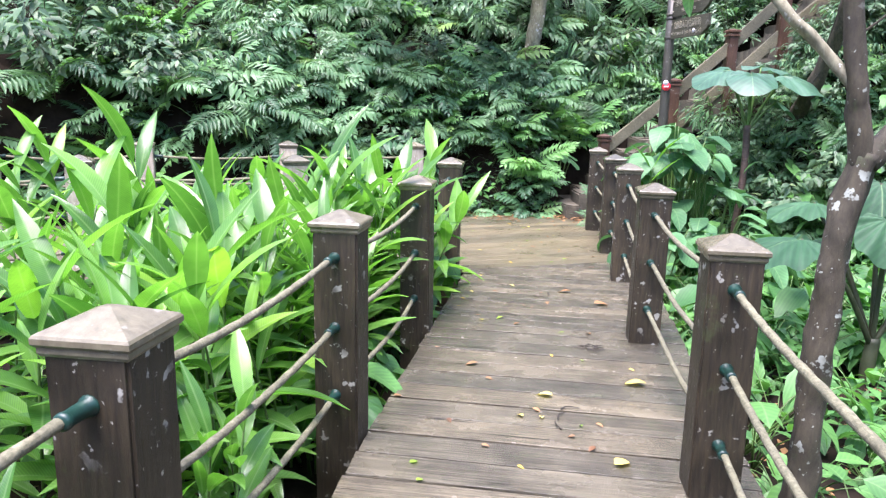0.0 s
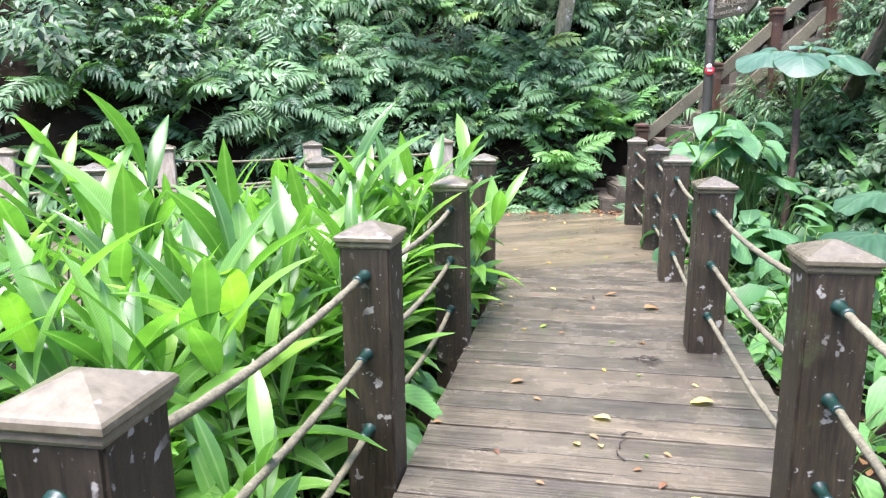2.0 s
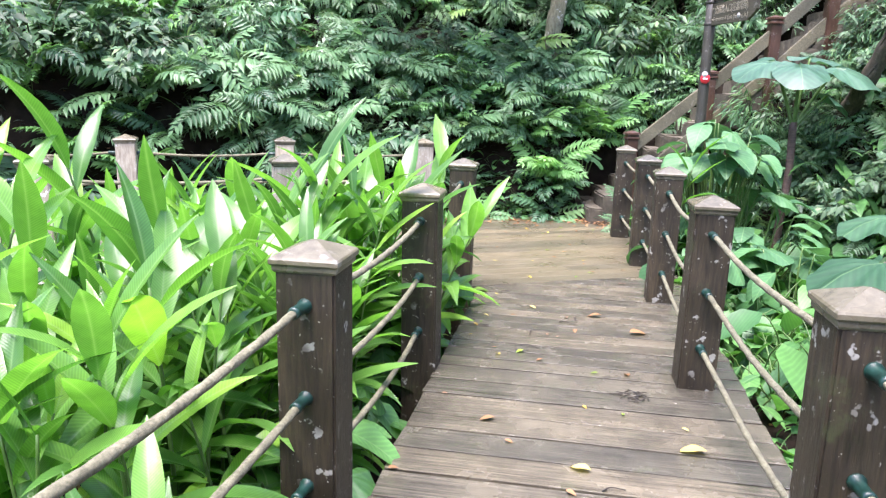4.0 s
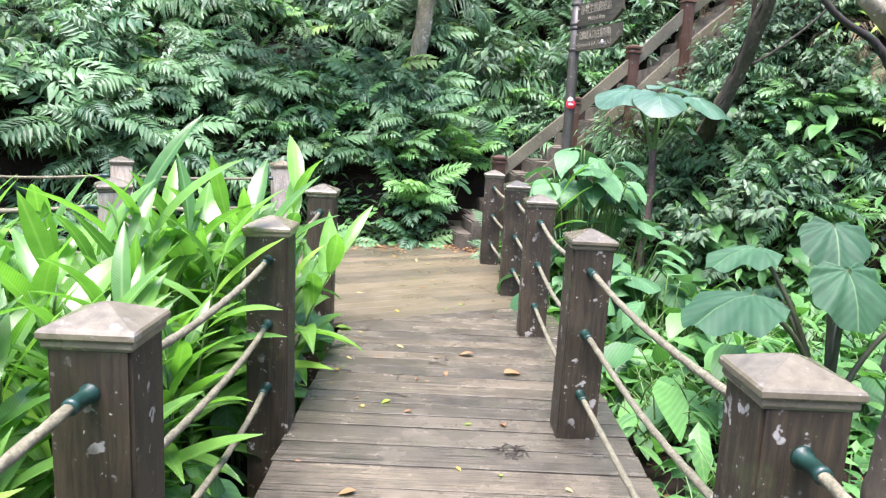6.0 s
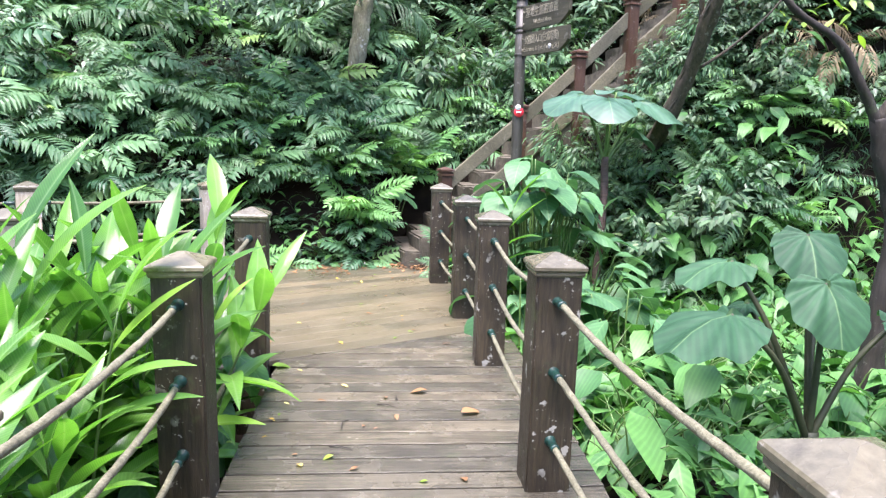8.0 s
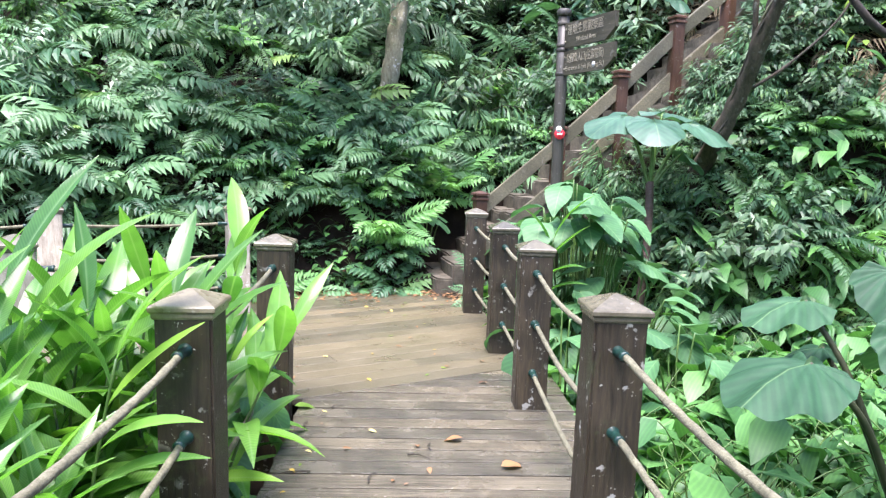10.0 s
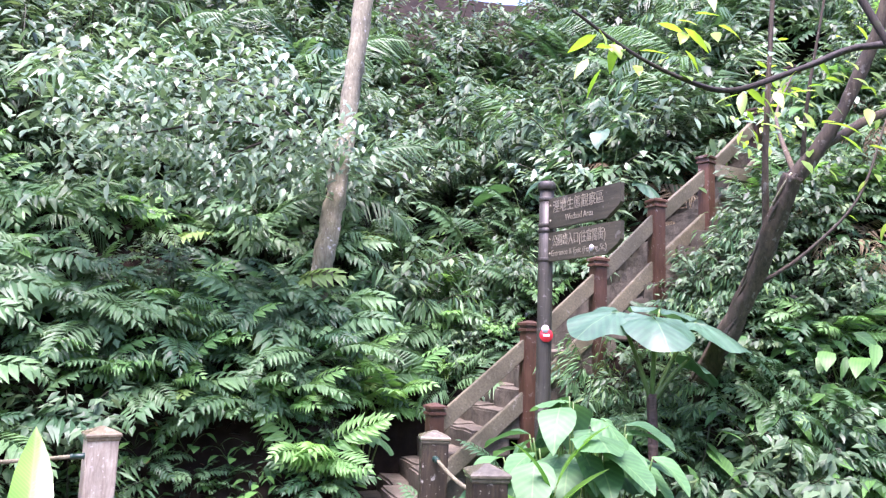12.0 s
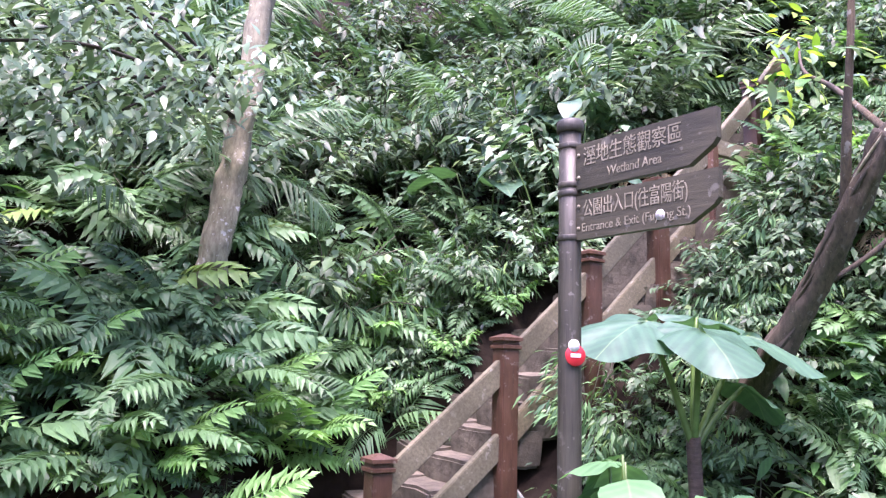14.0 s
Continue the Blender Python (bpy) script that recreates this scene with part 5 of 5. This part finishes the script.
def build_decks():
    deck = thing("boardwalk_floor", "wet grey-brown boards laid across the boardwalk", "boardwalk", kind="structure")
    cross = Vector((AX.y, -AX.x))
    start = Vector((0.40, -2.6))
    s, k = 0.0, 0
    yaw = math.degrees(math.atan2(-AX.x, AX.y))
    seam0 = Vector((-0.02, 5.70))
    while s < 9.5:
        w = 0.198 if s < 6.42 else 0.146
        r = random.Random(k)
        mid = start + AX * (s + w / 2)
        poly = [Vector((-0.815 + r.uniform(-0.012, 0.012), -w / 2 + 0.007)), Vector((0.80 + r.uniform(-0.012, 0.012), -w / 2 + 0.007)), Vector((0.80, w / 2 - 0.007)), Vector((-0.815, w / 2 - 0.007))]
        wpoly = [mid + cross * p.x + AX * p.y for p in poly]
        cut = clip(wpoly, EN, seam0.dot(EN) - 0.004)
        if len(cut) > 2:
            loc = [Vector(((p - mid).dot(cross), (p - mid).dot(AX))) for p in cut]
            part("board", board_mesh(loc, 0, 0.035, DECK), deck, "", pose(mid.x, mid.y, r.uniform(-0.003, 0.001), r.uniform(-0.25, 0.25), 0, yaw))
        s += w
        k += 1
    plat = thing("platform_floor", "muddy brown boards of the crossing boardwalk", "boardwalk", kind="structure")
    whole = [Vector(p) for p in ((1.53, 6.40), (1.53, 8.2), (1.38, 8.85), (0.70, 9.30), (-0.3, 9.02), (-0.98, 8.70))]
    whole += [Vector((-0.98, 8.70)) - EX * 6.5, Vector((-0.02, 5.70)) - EX * 7.5, Vector((-0.02, 5.70))]
    b0 = seam0.dot(EN)
    yaw = math.degrees(math.atan2(EX.y, EX.x))
    for k in range(24):
        w = 0.165
        strip = clip(clip(whole, EN, b0 + (k + 1) * w - 0.0025), -EN, -(b0 + k * w + 0.0025))
        if len(strip) < 3:
            continue
        cuts = [-9.0, -3.1 + 0.9 * (k % 3), 0.25 + 0.5 * ((k * 2) % 5) - 1.2, 9.0]
        for a, b in zip(cuts, cuts[1:]):
            e0 = seam0.dot(EX)
            piece = clip(clip(strip, EX, e0 + b - 0.002), -EX, -(e0 + a + 0.002))
            if len(piece) < 3:
                continue
            mid = sum(piece, Vector((0, 0))) / len(piece)
            r = random.Random(k * 10 + int(a))
            loc = [Vector(((p - mid).dot(EX), (p - mid).dot(EN))) for p in piece]
            part("board", board_mesh(loc, 0, 0.035, DECK2), plat, "", pose(mid.x, mid.y, r.uniform(-0.002, 0.001), 0, 0, yaw))
    frame_ = thing("deck_joists", "dark timber joists under the boardwalk", "joist", kind="structure")
    yaw = math.degrees(math.atan2(-AX.x, AX.y))
    for off in (-0.74, -0.05, 0.72):
        c = start + AX * 4.2 + cross * off
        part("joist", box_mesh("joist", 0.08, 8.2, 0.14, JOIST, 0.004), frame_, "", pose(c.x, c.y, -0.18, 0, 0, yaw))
    for off in (0.12, 1.4, 2.7):
        c = seam0 - EX * 3.2 + EN * off
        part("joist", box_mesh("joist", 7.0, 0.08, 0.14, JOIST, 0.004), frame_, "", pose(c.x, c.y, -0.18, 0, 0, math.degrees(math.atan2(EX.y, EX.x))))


build_decks()
